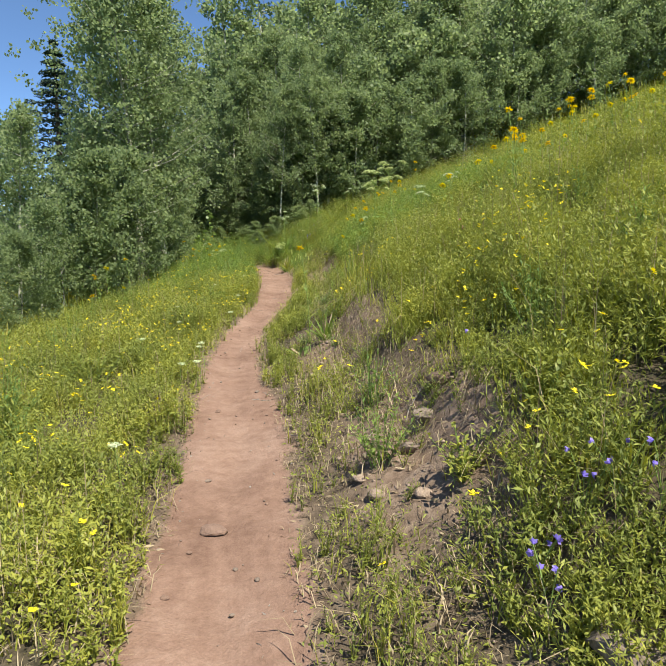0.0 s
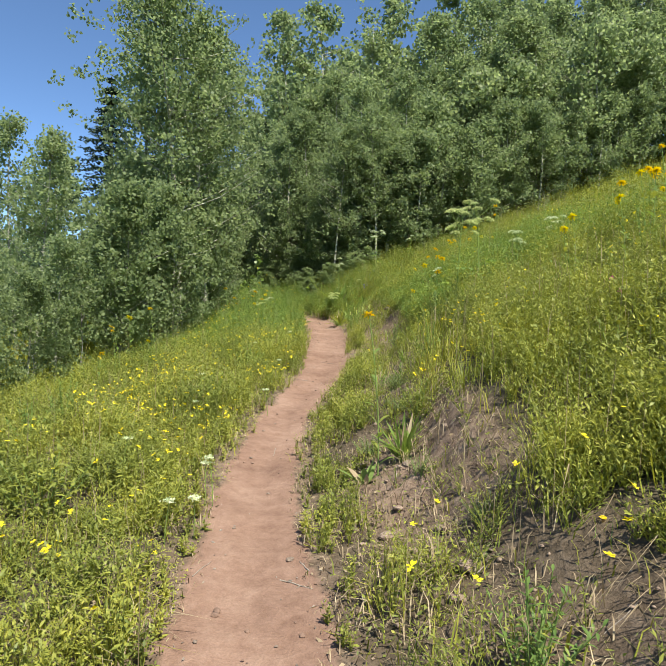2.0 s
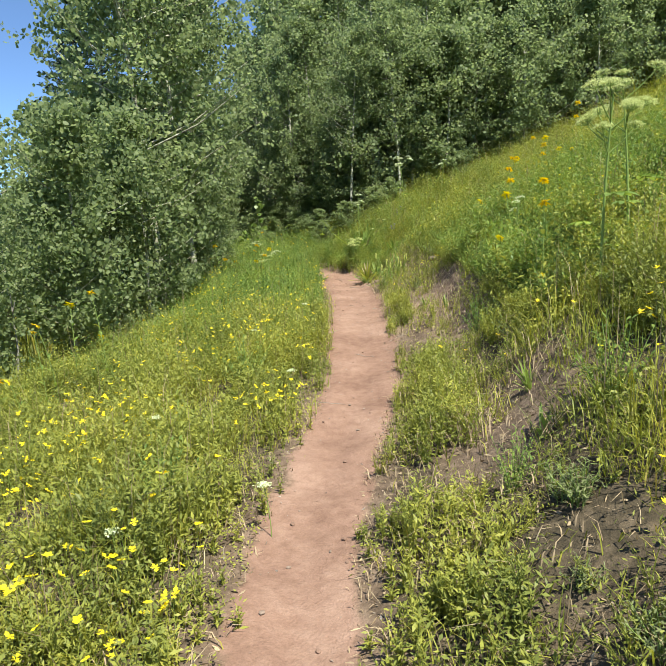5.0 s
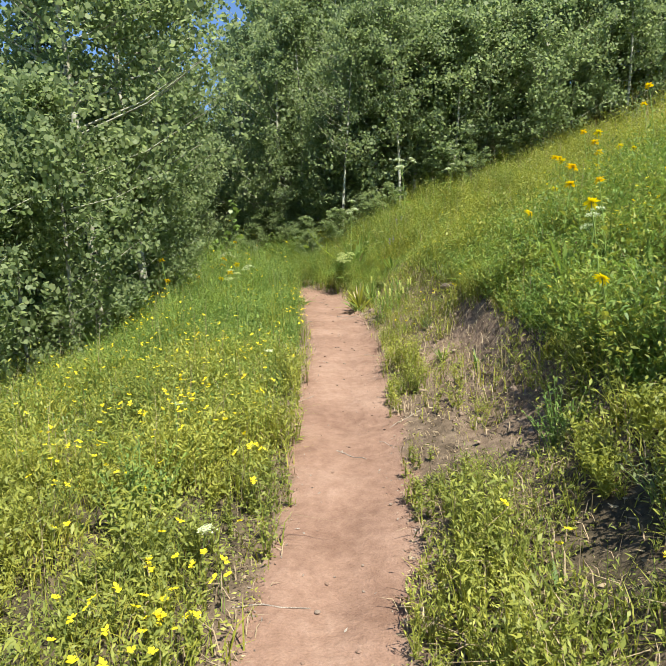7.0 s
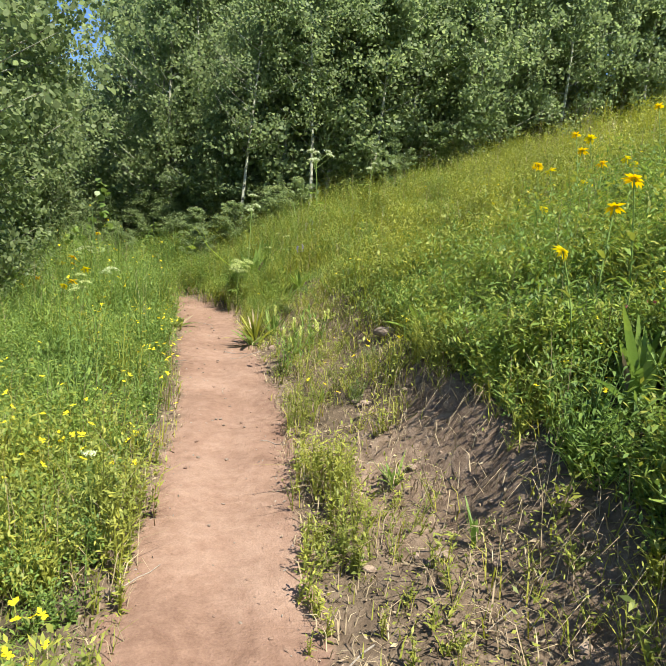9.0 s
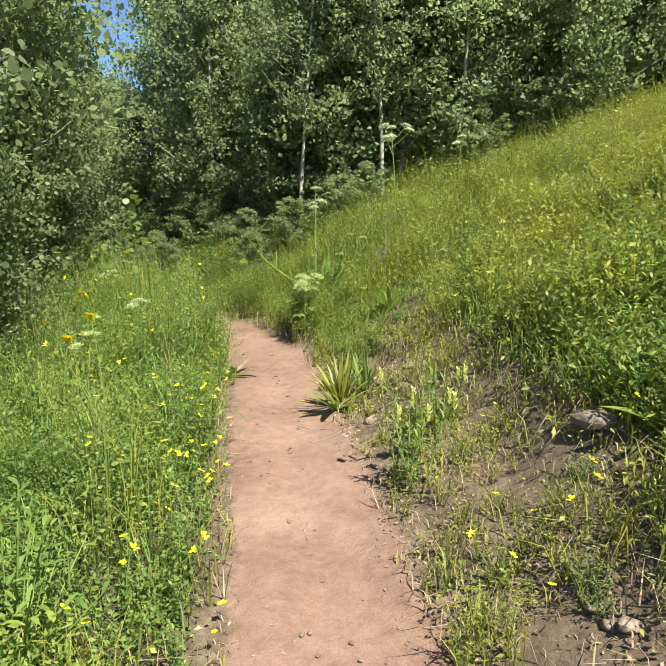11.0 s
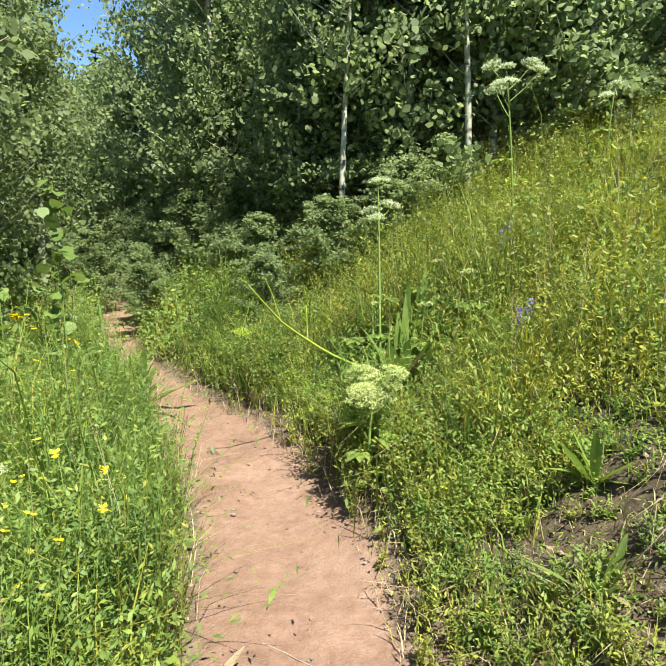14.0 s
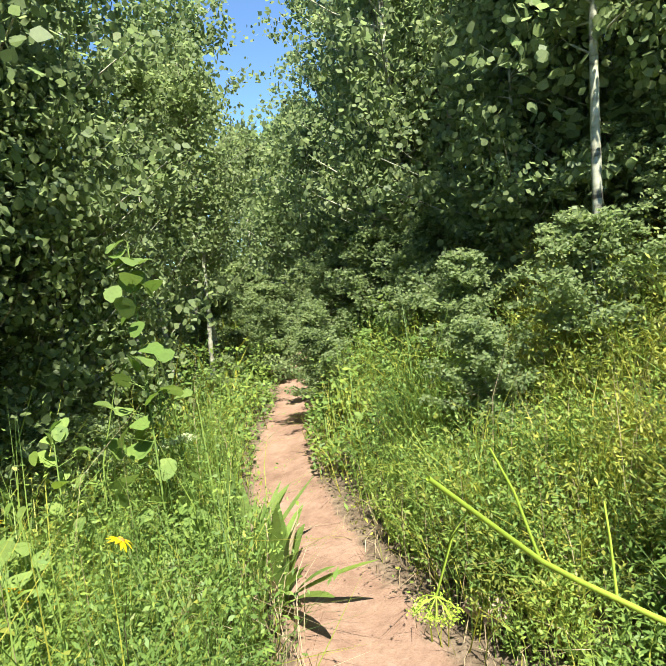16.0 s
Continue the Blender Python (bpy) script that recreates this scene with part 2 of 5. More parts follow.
def smooth_interp(q, xs, ys):
    """Interpolation with rounded corners."""
    w = np.array([-0.5, -0.25, 0, 0.25, 0.5])
    return sum(np.interp(q + o, xs, ys) for o in w) / 5


_cx, _cz = smooth_interp(_s, _t[:, 0], _t[:, 1]), smooth_interp(_s, _t[:, 0], _t[:, 2])
_tx, _ty = np.gradient(_cx), np.gradient(_s)
_n = np.hypot(_tx, _ty)
_tx, _ty = _tx / _n, _ty / _n


def trail_frame(x, y):
    """Signed distance from the trail's middle (right is positive), distance ahead of the nearest point, and its height."""
    x, y = np.atleast_1d(x).astype(float), np.atleast_1d(y).astype(float)
    d, s, z = np.empty_like(x), np.empty_like(x), np.empty_like(x)
    for a in range(0, len(x), 20000):
        b = slice(a, a + 20000)
        dx, dy = x[b, None] - _cx, y[b, None] - _s
        k = np.argmin(dx * dx + dy * dy, axis=1)
        i = np.arange(len(k))
        along = dx[i, k] * _tx[k] + dy[i, k] * _ty[k]
        side = dx[i, k] * _ty[k] - dy[i, k] * _tx[k]
        d[b] = np.sign(side) * np.hypot(side, np.where(np.abs(along) > 1, along, 0))
        s[b], z[b] = _s[k] + along * _ty[k], _cz[k] + along * 0.05
    return d, s, z


def wave(x, y, f, k=0):
    """Smooth uneven field between about -1 and 1."""
    return (np.sin(1.7 * f * x + 0.9 * f * y + 1.3 + k) + np.sin(-1.1 * f * x + 1.9 * f * y + 4.1 + 2 * k)
            + np.sin(2.9 * f * x - 0.4 * f * y + 2.2 + 3 * k) * 0.7 + np.sin(0.6 * f * x + 3.3 * f * y + 0.4 * k) * 0.7) / 3.0


def bareness(d, s):
    """How bare the cut bank is, along the trail: scars in the turf."""
    scars = [(2.9, 1.1, 1.0), (5.6, 0.9, 1.0), (8.6, 0.7, 0.6), (11.0, 0.8, 0.55), (12.9, 1.2, 1.0), (15.1, 0.7, 0.55), (17.0, 1.0, 0.65)]
    along = sum(a * np.exp(-((s - c) / w) ** 2) for c, w, a in scars)
    across = np.clip((d - 0.45) / 0.25, 0, 1) * np.clip((1.42 - d) / 0.2, 0, 1)
    return np.clip(along, 0, 1) * across


BANK = np.array([(0, 0), (0.26, 0.0), (0.45, 0.05), (0.75, 0.15), (0.98, 0.27), (1.12, 0.45), (1.25, 0.62), (1.6, 0.78), (2.5, 1.2), (4, 1.9),
                 (8, 3.6), (20, 8.5), (60, 20), (400, 60)])
SLOPE = np.array([(0, 0), (0.26, 0.0), (0.5, 0.08), (0.8, 0.24), (1.25, 0.52), (1.6, 0.74), (2.5, 1.2), (4, 1.9), (8, 3.6), (20, 8.5), (60, 20), (400, 60)])
FALL = np.array([(0, 0), (0.26, 0), (0.5, 0.03), (1.0, 0.09), (2.0, 0.24), (3.5, 0.55), (6, 1.15), (12, 2.3), (40, 5.5), (400, 20)])


def ground(x, y):
    x, y = np.atleast_1d(x).astype(float), np.atleast_1d(y).astype(float)
    d, s, z = trail_frame(x, y)
    b = np.clip(bareness(np.full_like(d, 0.8), s), 0, 1)
    up = b * np.interp(d, BANK[:, 0], BANK[:, 1]) + (1 - b) * np.interp(d, SLOPE[:, 0], SLOPE[:, 1])
    h = np.where(d > 0, up, -np.interp(-d, FALL[:, 0], FALL[:, 1]))
    off = np.clip((np.abs(d) - 0.2) / 0.6, 0, 1)
    rough = 0.05 * wave(x, y, 2.1) + 0.025 * wave(x, y, 6.0, 1)
    h = h + off * rough + np.clip((np.abs(d) - 12) / 20, 0, 1) * 1.2 * wave(x, y, 0.12)
    h = h + bareness(d, s) * (0.03 * wave(x, y, 17, 2) + 0.02 * wave(x, y, 37, 3))
    h = h + (1 - off) * (0.012 * wave(x, y, 5, 4) + 0.006 * wave(x, y, 21, 5) - 0.03 * np.clip(1 - np.abs(d) / 0.24, 0, 1))
    return z + h


def gz(x, y):
    return float(ground(x, y)[0])


# ---- mesh helpers ----
def np_mesh(name, v, faces):
    """A mesh from an array of places and a list of arrays of equal-sided faces."""
    me = bpy.data.meshes.new(name)
    v = np.ascontiguousarray(v, dtype=np.float32)
    faces = [np.asarray(f, dtype=np.int32) for f in faces if len(f)]
    loops = np.concatenate([f.ravel() for f in faces])
    sizes = np.concatenate([np.full(len(f), f.shape[1], dtype=np.int32) for f in faces])
    me.vertices.add(len(v))
    me.vertices.foreach_set("co", v.ravel())
    me.loops.add(len(loops))
    me.loops.foreach_set("vertex_index", loops)
    me.polygons.add(len(sizes))
    me.polygons.foreach_set("loop_start", np.concatenate([[0], np.cumsum(sizes)[:-1]]).astype(np.int32))
    me.update(calc_edges=True)
    return me


def join_arrays(chunks):
    """Several (places, faces) into one."""
    vs, fs, n = [], {}, 0
    for v, faces in chunks:
        for f in faces:
            if len(f):
                f = np.asarray(f)
                fs.setdefault(f.shape[1], []).append(f + n)
        vs.append(np.asarray(v, dtype=float))
        n += len(v)
    return np.concatenate(vs), [np.concatenate(f) for f in fs.values()]


def part(name, chunk, material, parent=None, label="", smooth=False):
    """One mesh object, alone or under its thing."""
    me = np_mesh(name, *chunk)
    me.materials.append(material)
    if smooth:
        me.polygons.foreach_set("use_smooth", np.ones(len(me.polygons), dtype=bool))
    ob = new(name, me)
    ob.parent = parent
    return tagged(ob, label)


def empty(name, at, rz=0.0, scale=1.0):
    ob = new(name)
    ob.matrix_basis = Matrix.LocRotScale(Vector(at), Euler((0, 0, rz)), Vector((scale,) * 3))
    return ob


def tube(points, radii, sides=6):
    """A bent tapering stem along points."""
    p = np.asarray(points, float)
    r = np.broadcast_to(np.asarray(radii, float), (len(p),))
    t = np.gradient(p, axis=0)
    t /= np.linalg.norm(t, axis=1)[:, None] + 1e-9
    ref = np.where(np.abs(t[:, 2:3]) > 0.9, np.array([[1.0, 0, 0]]), np.array([[0, 0, 1.0]]))
    u = np.cross(t, ref)
    u /= np.linalg.norm(u, axis=1)[:, None] + 1e-9
    w = np.cross(t, u)
    a = np.linspace(0, 2 * math.pi, sides, False)
    v = (p[:, None] + r[:, None, None] * (np.cos(a)[None, :, None] * u[:, None] + np.sin(a)[None, :, None] * w[:, None])).reshape(-1, 3)
    i, j = np.meshgrid(np.arange(len(p) - 1), np.arange(sides), indexing="ij")
    k = (j + 1) % sides
    q = np.stack([i * sides + j, i * sides + k, (i + 1) * sides + k, (i + 1) * sides + j], -1).reshape(-1, 4)
    return v, [q]


def blades(p, height, width, turn, lean, droop=0.0):
    """Bent grass blades: a tapered strip each."""
    n = len(p)
    side = np.stack([-np.sin(turn), np.cos(turn), 0 * turn], -1) * (width / 2)[:, None]
    go = np.stack([np.cos(turn), np.sin(turn), 0 * turn], -1) * (lean * height)[:, None]
    up = np.array([0, 0, 1.0])
    mid = p + go * 0.3 + up * (height * 0.55)[:, None]
    tip = p + go + up * (height * (1 - 0.4 * lean - droop))[:, None]
    v = np.stack([p - side, p + side, mid - side * 0.75, mid + side * 0.75, tip], 1).reshape(-1, 3)
    b = np.arange(n)[:, None] * 5
    return v, [b + np.array([[0, 1, 3, 2]]), b + np.array([[2, 3, 4]])]


def round_leaves(c, length, r, tilt=0.75):
    """Broad rounded leaves with a pointed tip, six-sided."""
    n = len(c)
    a, e = r.uniform(0, 2 * math.pi, n), r.normal(0, tilt, n)
    u = np.stack([np.cos(a) * np.cos(e), np.sin(a) * np.cos(e), np.sin(e)], -1)
    w = np.cross(u, r.normal(0, 1, (n, 3)))
    w /= np.linalg.norm(w, axis=1)[:, None] + 1e-9
    L = (length * np.ones(n))[:, None]
    outline = [(-0.45, 0.14), (-0.1, 0.42), (0.22, 0.26), (0.52, 0.0), (0.22, -0.26), (-0.1, -0.42), (-0.45, -0.14)]
    v = np.stack([c + u * L * p + w * L * q for p, q in outline], 1).reshape(-1, 3)
    return v, [np.arange(n)[:, None] * 7 + np.arange(7)[None, :]]


def leaves(c, length, width, r, tilt=0.6, up=0.0):
    """Small leaves at random turns round the places c; up turns their faces to the sky."""
    n = len(c)
    a = r.uniform(0, 2 * math.pi, n)
    e = r.normal(0, tilt, n)
    u = np.stack([np.cos(a) * np.cos(e), np.sin(a) * np.cos(e), np.sin(e)], -1)
    w = np.cross(u, r.normal(0, 1, (n, 3)) + np.array([0.45, -0.2, 0.9]) * up)
    w /= np.linalg.norm(w, axis=1)[:, None] + 1e-9
    L, W = (length * np.ones(n))[:, None], (width * np.ones(n))[:, None]
    v = np.stack([c - u * L * 0.5, c + w * W * 0.5 - u * L * 0.08, c + u * L * 0.5, c - w * W * 0.5 - u * L * 0.08], 1).reshape(-1, 3)
    return v, [np.arange(n)[:, None] * 4 + np.array([[0, 1, 2, 3]])]


# ---- ground ----
def steps(lo, hi, fine, far, grow=1.22):
    inner = np.arange(lo, hi, fine)
    out, q, w = [], fine, 0.0
    while w < far:
        q *= grow
        w += q
        out.append(w)
    out = np.array(out)
    return np.concatenate([lo - out[::-1], inner, inner[-1] + out])


gx, gy = steps(-5.0, 2.4, 0.05, 700), steps(-1.0, 25.0, 0.065, 900)
X, Y = np.meshgrid(gx, gy)
gd, gs, _gzz = trail_frame(X.ravel(), Y.ravel())
gv = np.stack([X.ravel(), Y.ravel(), ground(X.ravel(), Y.ravel())], -1)
ii, jj = np.meshgrid(np.arange(len(gy) - 1), np.arange(len(gx) - 1), indexing="ij")
base = (ii * len(gx) + jj).ravel()
gq = np.stack([base, base + 1, base + 1 + len(gx), base + len(gx)], -1)
land = part("ground", (gv, [gq]), EARTH, smooth=True)
half = np.interp(gs, [0, 4.5, 6, 8.5, 10, 12, 15, 18.5, 20, 21, 26], [0.25, 0.25, 0.165, 0.175, 0.24, 0.31, 0.31, 0.31, 0.26, 0.2, 0.15]) + 0.04 * wave(gv[:, 0], gv[:, 1], 4.0, 6) + 0.03 * wave(gv[:, 0], gv[:, 1], 12.0, 2)
at = land.data.attributes.new("trodden", "FLOAT", "POINT")
at.data.foreach_set("value", np.clip(1 - (np.abs(gd) - half) / 0.14, 0, 1).astype(np.float32) * (np.abs(gs) < 60))
at = land.data.attributes.new("bare", "FLOAT", "POINT")
at.data.foreach_set("value", np.clip(bareness(gd, gs) + np.clip(1 - (np.abs(gd) - half) / 0.3, 0, 1), 0, 1).astype(np.float32))
at = land.data.attributes.new("sward", "FLOAT", "POINT")
at.data.foreach_set("value", np.clip(np.maximum((np.abs(gd) - 3.2) / 2.5, (1.2 - gv[:, 1]) / 1.0) + 0.25 * wave(gv[:, 0], gv[:, 1], 0.8, 3), 0, 1).astype(np.float32))
tagged(land, "hillside of brown soil with a dusty reddish footpath", "ground", kind="structure")


# ---- trees ----
def crown_points(r, h, radius, base, n, shape=1.0):
    """Leaf places in tufts along rising limbs; also the limbs."""
    m = int(26 + h * 7)
    f = np.sort(r.uniform(0, 1, m) ** 0.9)
    z0 = base * h + (1 - base) * h * f * 0.93
    prof = radius * (np.sin(math.pi * np.clip(0.16 + 0.84 * f, 0, 1) ** shape) ** 0.7 + 0.12)
    az = r.uniform(0, 2 * math.pi, m)
    ln = prof * r.uniform(0.45, 1.3, m)
    limbs, tufts = [], []
    for k in range(m):
        rise = ln[k] * r.uniform(0.35, 0.8)
        a = np.array([0, 0, z0[k]])
        e = a + np.array([math.cos(az[k]) * ln[k], math.sin(az[k]) * ln[k], rise])
        limbs.append((a, e))
        for q in np.linspace(0.25, 1.0, 6):
            tufts.append((a + (e - a) * q + np.clip(r.normal(0, 1, 3), -1.5, 1.5) * (0.07 * radius + 0.03), (0.07 + 0.075 * radius * (1.15 - 0.5 * q)) * r.uniform(0.55, 1.15)))
    tufts.append((np.array([0, 0, h * 0.97]), 0.15))
    pos = np.array([t[0] for t in tufts])
    sd = np.array([t[1] for t in tufts])
    pick = r.integers(0, len(pos), n)
    off = r.normal(0, 1, (n, 3))
    off *= np.minimum(1.0, 1.7 / (np.linalg.norm(off, axis=1) + 1e-9))[:, None]
    c = pos[pick] + off * sd[pick][:, None] * np.array([1.0, 1.0, 0.75])
    c[:, 2] = np.maximum(c[:, 2], 0.05)
    return c, limbs


def aspen(name, seed, h, radius, base, n, leaf, label, trunk=0.045, at_=(0, 0, 0), shape=1.0):
    r = np.random.default_rng(seed)
    t = empty(name, at_)
    c, limbs = crown_points(r, h, radius, base, n, shape)
    q = np.linspace(0, 1, 9)
    bend = np.stack([np.sin(q * 2.5 + seed) - math.sin(seed), np.cos(q * 2.1 + seed) - math.cos(seed)], -1) * 0.035 * h
    axis = np.stack([bend[:, 0], bend[:, 1], q * h * 0.97 - 0.15 * (q == 0)], -1)
    sway = lambda z: np.stack([np.interp(z, axis[:, 2], axis[:, 0]), np.interp(z, axis[:, 2], axis[:, 1]), 0 * z], -1)
    wood = [tube(axis, trunk * (1.02 - q) + 0.006, 8)]
    for a, e in limbs[::2]:
        o = sway(np.array([a[2]]))[0]
        mid = (a + e) / 2 + np.array([0, 0, -0.06 * np.linalg.norm(e - a)])
        wood.append(tube([a + o, mid + o, e + o], [trunk * 0.28, trunk * 0.18, 0.003], 4))
    part("trunk", join_arrays(wood), BARK, t, "pale greenish white bark", True)
    c = c + sway(c[:, 2])
    ll = leaf * r.uniform(0.7, 1.3, n)
    part("crown", round_leaves(c, ll, r) if leaf < 0.08 else leaves(c, ll, ll * 0.82, r, 0.75), ASPEN_LEAF, t)
    return tagged(t, label, "tree", "aspens at the meadow's edge")


BUSHY = "young bushy aspen with grey-green leaves to the ground"
TALLISH = "slender aspen with pale trunk and grey-green crown"


def stand_of(seed, h, radius, base, n, leaf, label, trunk, spots):
    return [aspen("aspen_tree", seed + k, h, radius, base, n, leaf, label, trunk, at_=(*p, 0)) for k, p in enumerate(spots)]


protos = {
    "bush": stand_of(11, 3.6, 0.95, 0.03, 7400, 0.062, BUSHY, 0.03, [(-5.9, 21.9), (-5.2, 13.3), (-4.7, 14.8)]),
    "thicket": stand_of(14, 3.6, 0.95, 0.03, 4600, 0.086, BUSHY, 0.03, [(2.6, 25.4), (4.4, 25.6)]),
    "tree": stand_of(31, 7.0, 1.12, 0.08, 9500, 0.072, TALLISH, 0.04, [(-4.8, 27.3), (-3.5, 26.4)]),
    "wood": stand_of(34, 7.0, 1.12, 0.08, 6600, 0.088, TALLISH, 0.055, [(5.4, 27.0), (1.6, 26.6), (3.4, 27.0)]),
    "pole": stand_of(41, 7.0, 1.05, 0.30, 7000, 0.075, "slender aspen with a long bare pale trunk", 0.045, [(-7.2, 24.6), (-8.0, 26.9)]),
    "far": stand_of(61, 8.5, 1.5, 0.1, 1800, 0.22, "distant aspen in the wood behind", 0.07, [(-16.0, 30.0), (8.0, 38.5)]),
    "high": stand_of(51, 10.0, 1.5, 0.12, 4600, 0.15, "tall aspen with a pale trunk and airy crown", 0.085, [(-4.0, 31.5), (4.2, 31.5)]),
}
for ps in protos.values():
    for ob in ps:
        ob.location.z = gz(ob.location.x, ob.location.y) - 0.03


def plant_tree(kind, k, x, y, s=1.0):
    ps = protos[kind]
    m = Matrix.LocRotScale((x, y, gz(x, y) - 0.03), Euler((0, 0, rng.uniform(0, 6.28))), Vector((s * rng.uniform(0.92, 1.1), s * rng.uniform(0.92, 1.1), s)))
    return copy_thing(ps[k % len(ps)], m)


SHRUB = aspen("leafy_shrub", 91, 3.4, 0.85, 0.02, 8500, 0.085, "dense leafy shrub at the foot of the trees", 0.02, at_=(-3.1, 25.6, gz(-3.1, 25.6) - 0.03))
SHRUB.scale = (0.55, 0.55, 0.4)
tagged(SHRUB, category="shrub", group="shrubs under the trees")
for _o in SHRUB.children:
    if _o.name.startswith("crown"):
        _o.data.materials[0] = ASPEN_LEAF


def in_gap(x, y, crown):
    """The slot of open sky over the path ahead."""
    ahead = -(x + 1.7) * 0.413 + (y - 16) * 0.911
    return abs((x + 1.7) * 0.911 + (y - 16) * 0.413) < crown + 0.045 * ahead and y > 21


k = 0
# leafy wall along the low side
for y in np.arange(6.6, 22.2, 0.95):
    x = float(np.interp(y, [6, 9, 12, 14, 16, 20, 24], [-6.4, -5.8, -5.7, -5.0, -4.9, -5.6, -7.2])) + rng.uniform(-0.3, 0.25)
    plant_tree("thicket" if y < 9.5 else "bush", k, x, y + rng.uniform(-0.3, 0.3), float(np.interp(y, [6, 12, 16, 22], [0.55, 0.68, 0.85, 1.05])) * rng.uniform(0.85, 1.12))
    k += 1
for y in np.arange(7.0, 24, 1.5):
    x = float(np.interp(y, [6, 12, 16, 20, 25], [-8.0, -7.0, -6.5, -7.2, -9.3])) + rng.uniform(-0.5, 0.4)
    plant_tree("thicket" if y < 13 else "wood", k, x, y, rng.uniform(0.65, 0.8) if y < 13 else rng.uniform(0.62, 0.8))
    k += 1
for x, y in [(-9, 13), (-9.5, 15.5), (-9, 17.5), (-11, 16), (-12, 19), (-10.5, 21), (-13, 22), (-8.2, 19.6)]:
    plant_tree("thicket", k, x, y, rng.uniform(0.7, 0.95))
    k += 1
# the wood across the slope
for row, (y0, kind, lo, hi, gap) in enumerate([(23.6, "bush", 0.85, 1.25, 1.0), (24.9, "thicket", 1.3, 1.7, 1.4), (26.4, "wood", 0.9, 1.15, 1.5), (28.8, "wood", 1.1, 1.45, 1.8), (32, "high", 0.95, 1.3, 2.4), (37, "far", 1.2, 1.55, 2.8)]):
    for x in np.arange(-2.2 - 0.7 * row, 15 + 3.0 * row, gap):
        px, py = x + rng.uniform(-0.35, 0.35), y0 + 0.10 * max(x, 0) + rng.uniform(-0.5, 0.5)
        if in_gap(px, py, {"bush": 0.7, "thicket": 0.8, "wood": 1.25, "high": 1.6, "far": 2.0}[kind]):
            continue
        if trail_frame(px, py)[0][0] < 1.6 or (row == 1 and x < 0.8):
            continue
        plant_tree("thicket" if kind == "bush" and x > 5 else kind, k, px, py, rng.uniform(lo, hi))
        k += 1
# both sides of the path where it enters the wood
for x, y, kind, s in [(-6.4, 22.4, "pole", 0.74), (-6.4, 24.2, "pole", 0.66), (-6.7, 25.2, "pole", 0.7), (-7.6, 23.6, "pole", 0.85), (-6.2, 23.2, "pole", 0.6), (-7.0, 26.0, "pole", 0.72),
                      (-9.2, 28.2, "wood", 1.05), (-8.5, 25.6, "wood", 0.95), (-9.9, 29.6, "wood", 1.05), (-5.8, 22.3, "pole", 0.55),
                      (-11.2, 32.0, "wood", 1.05), (-1.95, 22.7, "pole", 0.8), (-0.55, 23.0, "pole", 0.8), (-1.9, 25.4, "tree", 0.8), (-1.1, 23.4, "bush", 1.25), (-0.2, 23.5, "bush", 1.3), (0.7, 23.3, "bush", 1.2), (-1.75, 24.0, "bush", 1.2), (-2.75, 24.3, "bush", 1.0), (-0.9, 24.4, "tree", 0.95), (0.3, 24.4, "tree", 0.95), (-1.7, 24.4, "bush", 0.95), (-0.7, 24.9, "bush", 1.05), (0.2, 24.6, "bush", 1.1),
                      (-2.9, 25.6, "bush", 0.9), (-1.9, 26.4, "thicket", 1.25), (-0.6, 26.8, "thicket", 1.4), (0.9, 26.4, "thicket", 1.4), (-3.6, 27.4, "thicket", 1.1), (2.2, 26.2, "thicket", 1.4),
                      (-5.7, 29.6, "wood", 1.15), (-7.0, 32.6, "wood", 1.2), (-9.6, 35.0, "thicket", 1.7), (-11.6, 38.0, "thicket", 1.85),
                      (-8.4, 32.8, "thicket", 1.45), (-12.9, 40.5, "thicket", 1.9), (-10.6, 33.6, "thicket", 1.6), (-13.6, 39.0, "thicket", 1.8), (-10.6, 40.0, "thicket", 1.9),
                      (-14.6, 44, "far", 0.7), (-12.2, 44.5, "far", 0.7), (-16.4, 46, "far", 0.75), (-10.2, 45.5, "far", 0.8), (-15.0, 48, "far", 0.8), (-12.5, 49, "far", 0.85),
                      (-7.8, 21.4, "wood", 0.85), (-9.0, 23.4, "wood", 0.95), (-10.2, 25.8, "wood", 0.9)]:
    plant_tree(kind, k, x, y, s)
    k += 1
for x, y, kind, s in [(-6.2, 31.2, "wood", 1.2), (-7.4, 35.6, "wood", 1.35), (-5.2, 33.4, "wood", 1.3), (-8.6, 38.6, "high", 1.0), (-6.4, 37.6, "high", 1.05), (-3.6, 35.0, "high", 1.0), (-2.0, 38.5, "high", 1.1), (-4.8, 40.0, "high", 1.1),
                      (-8.0, 42.5, "far", 1.1), (-5.4, 44.0, "far", 1.2), (-2.4, 43.0, "far", 1.2), (0.5, 44.5, "far", 1.3), (-4.6, 29.0, "thicket", 1.3), (-3.0, 29.6, "thicket", 1.5)]:
    plant_tree(kind, k, x, y, s)
    k += 1
for y in np.arange(27, 44, 3.6):
    for x in np.arange(-25 - 0.2 * y, -12.5 - 0.33 * (y - 30), 2.8):
        plant_tree("far", k, x + rng.uniform(-0.8, 0.8), y + rng.uniform(-1, 1), rng.uniform(0.5, 0.66))
        k += 1
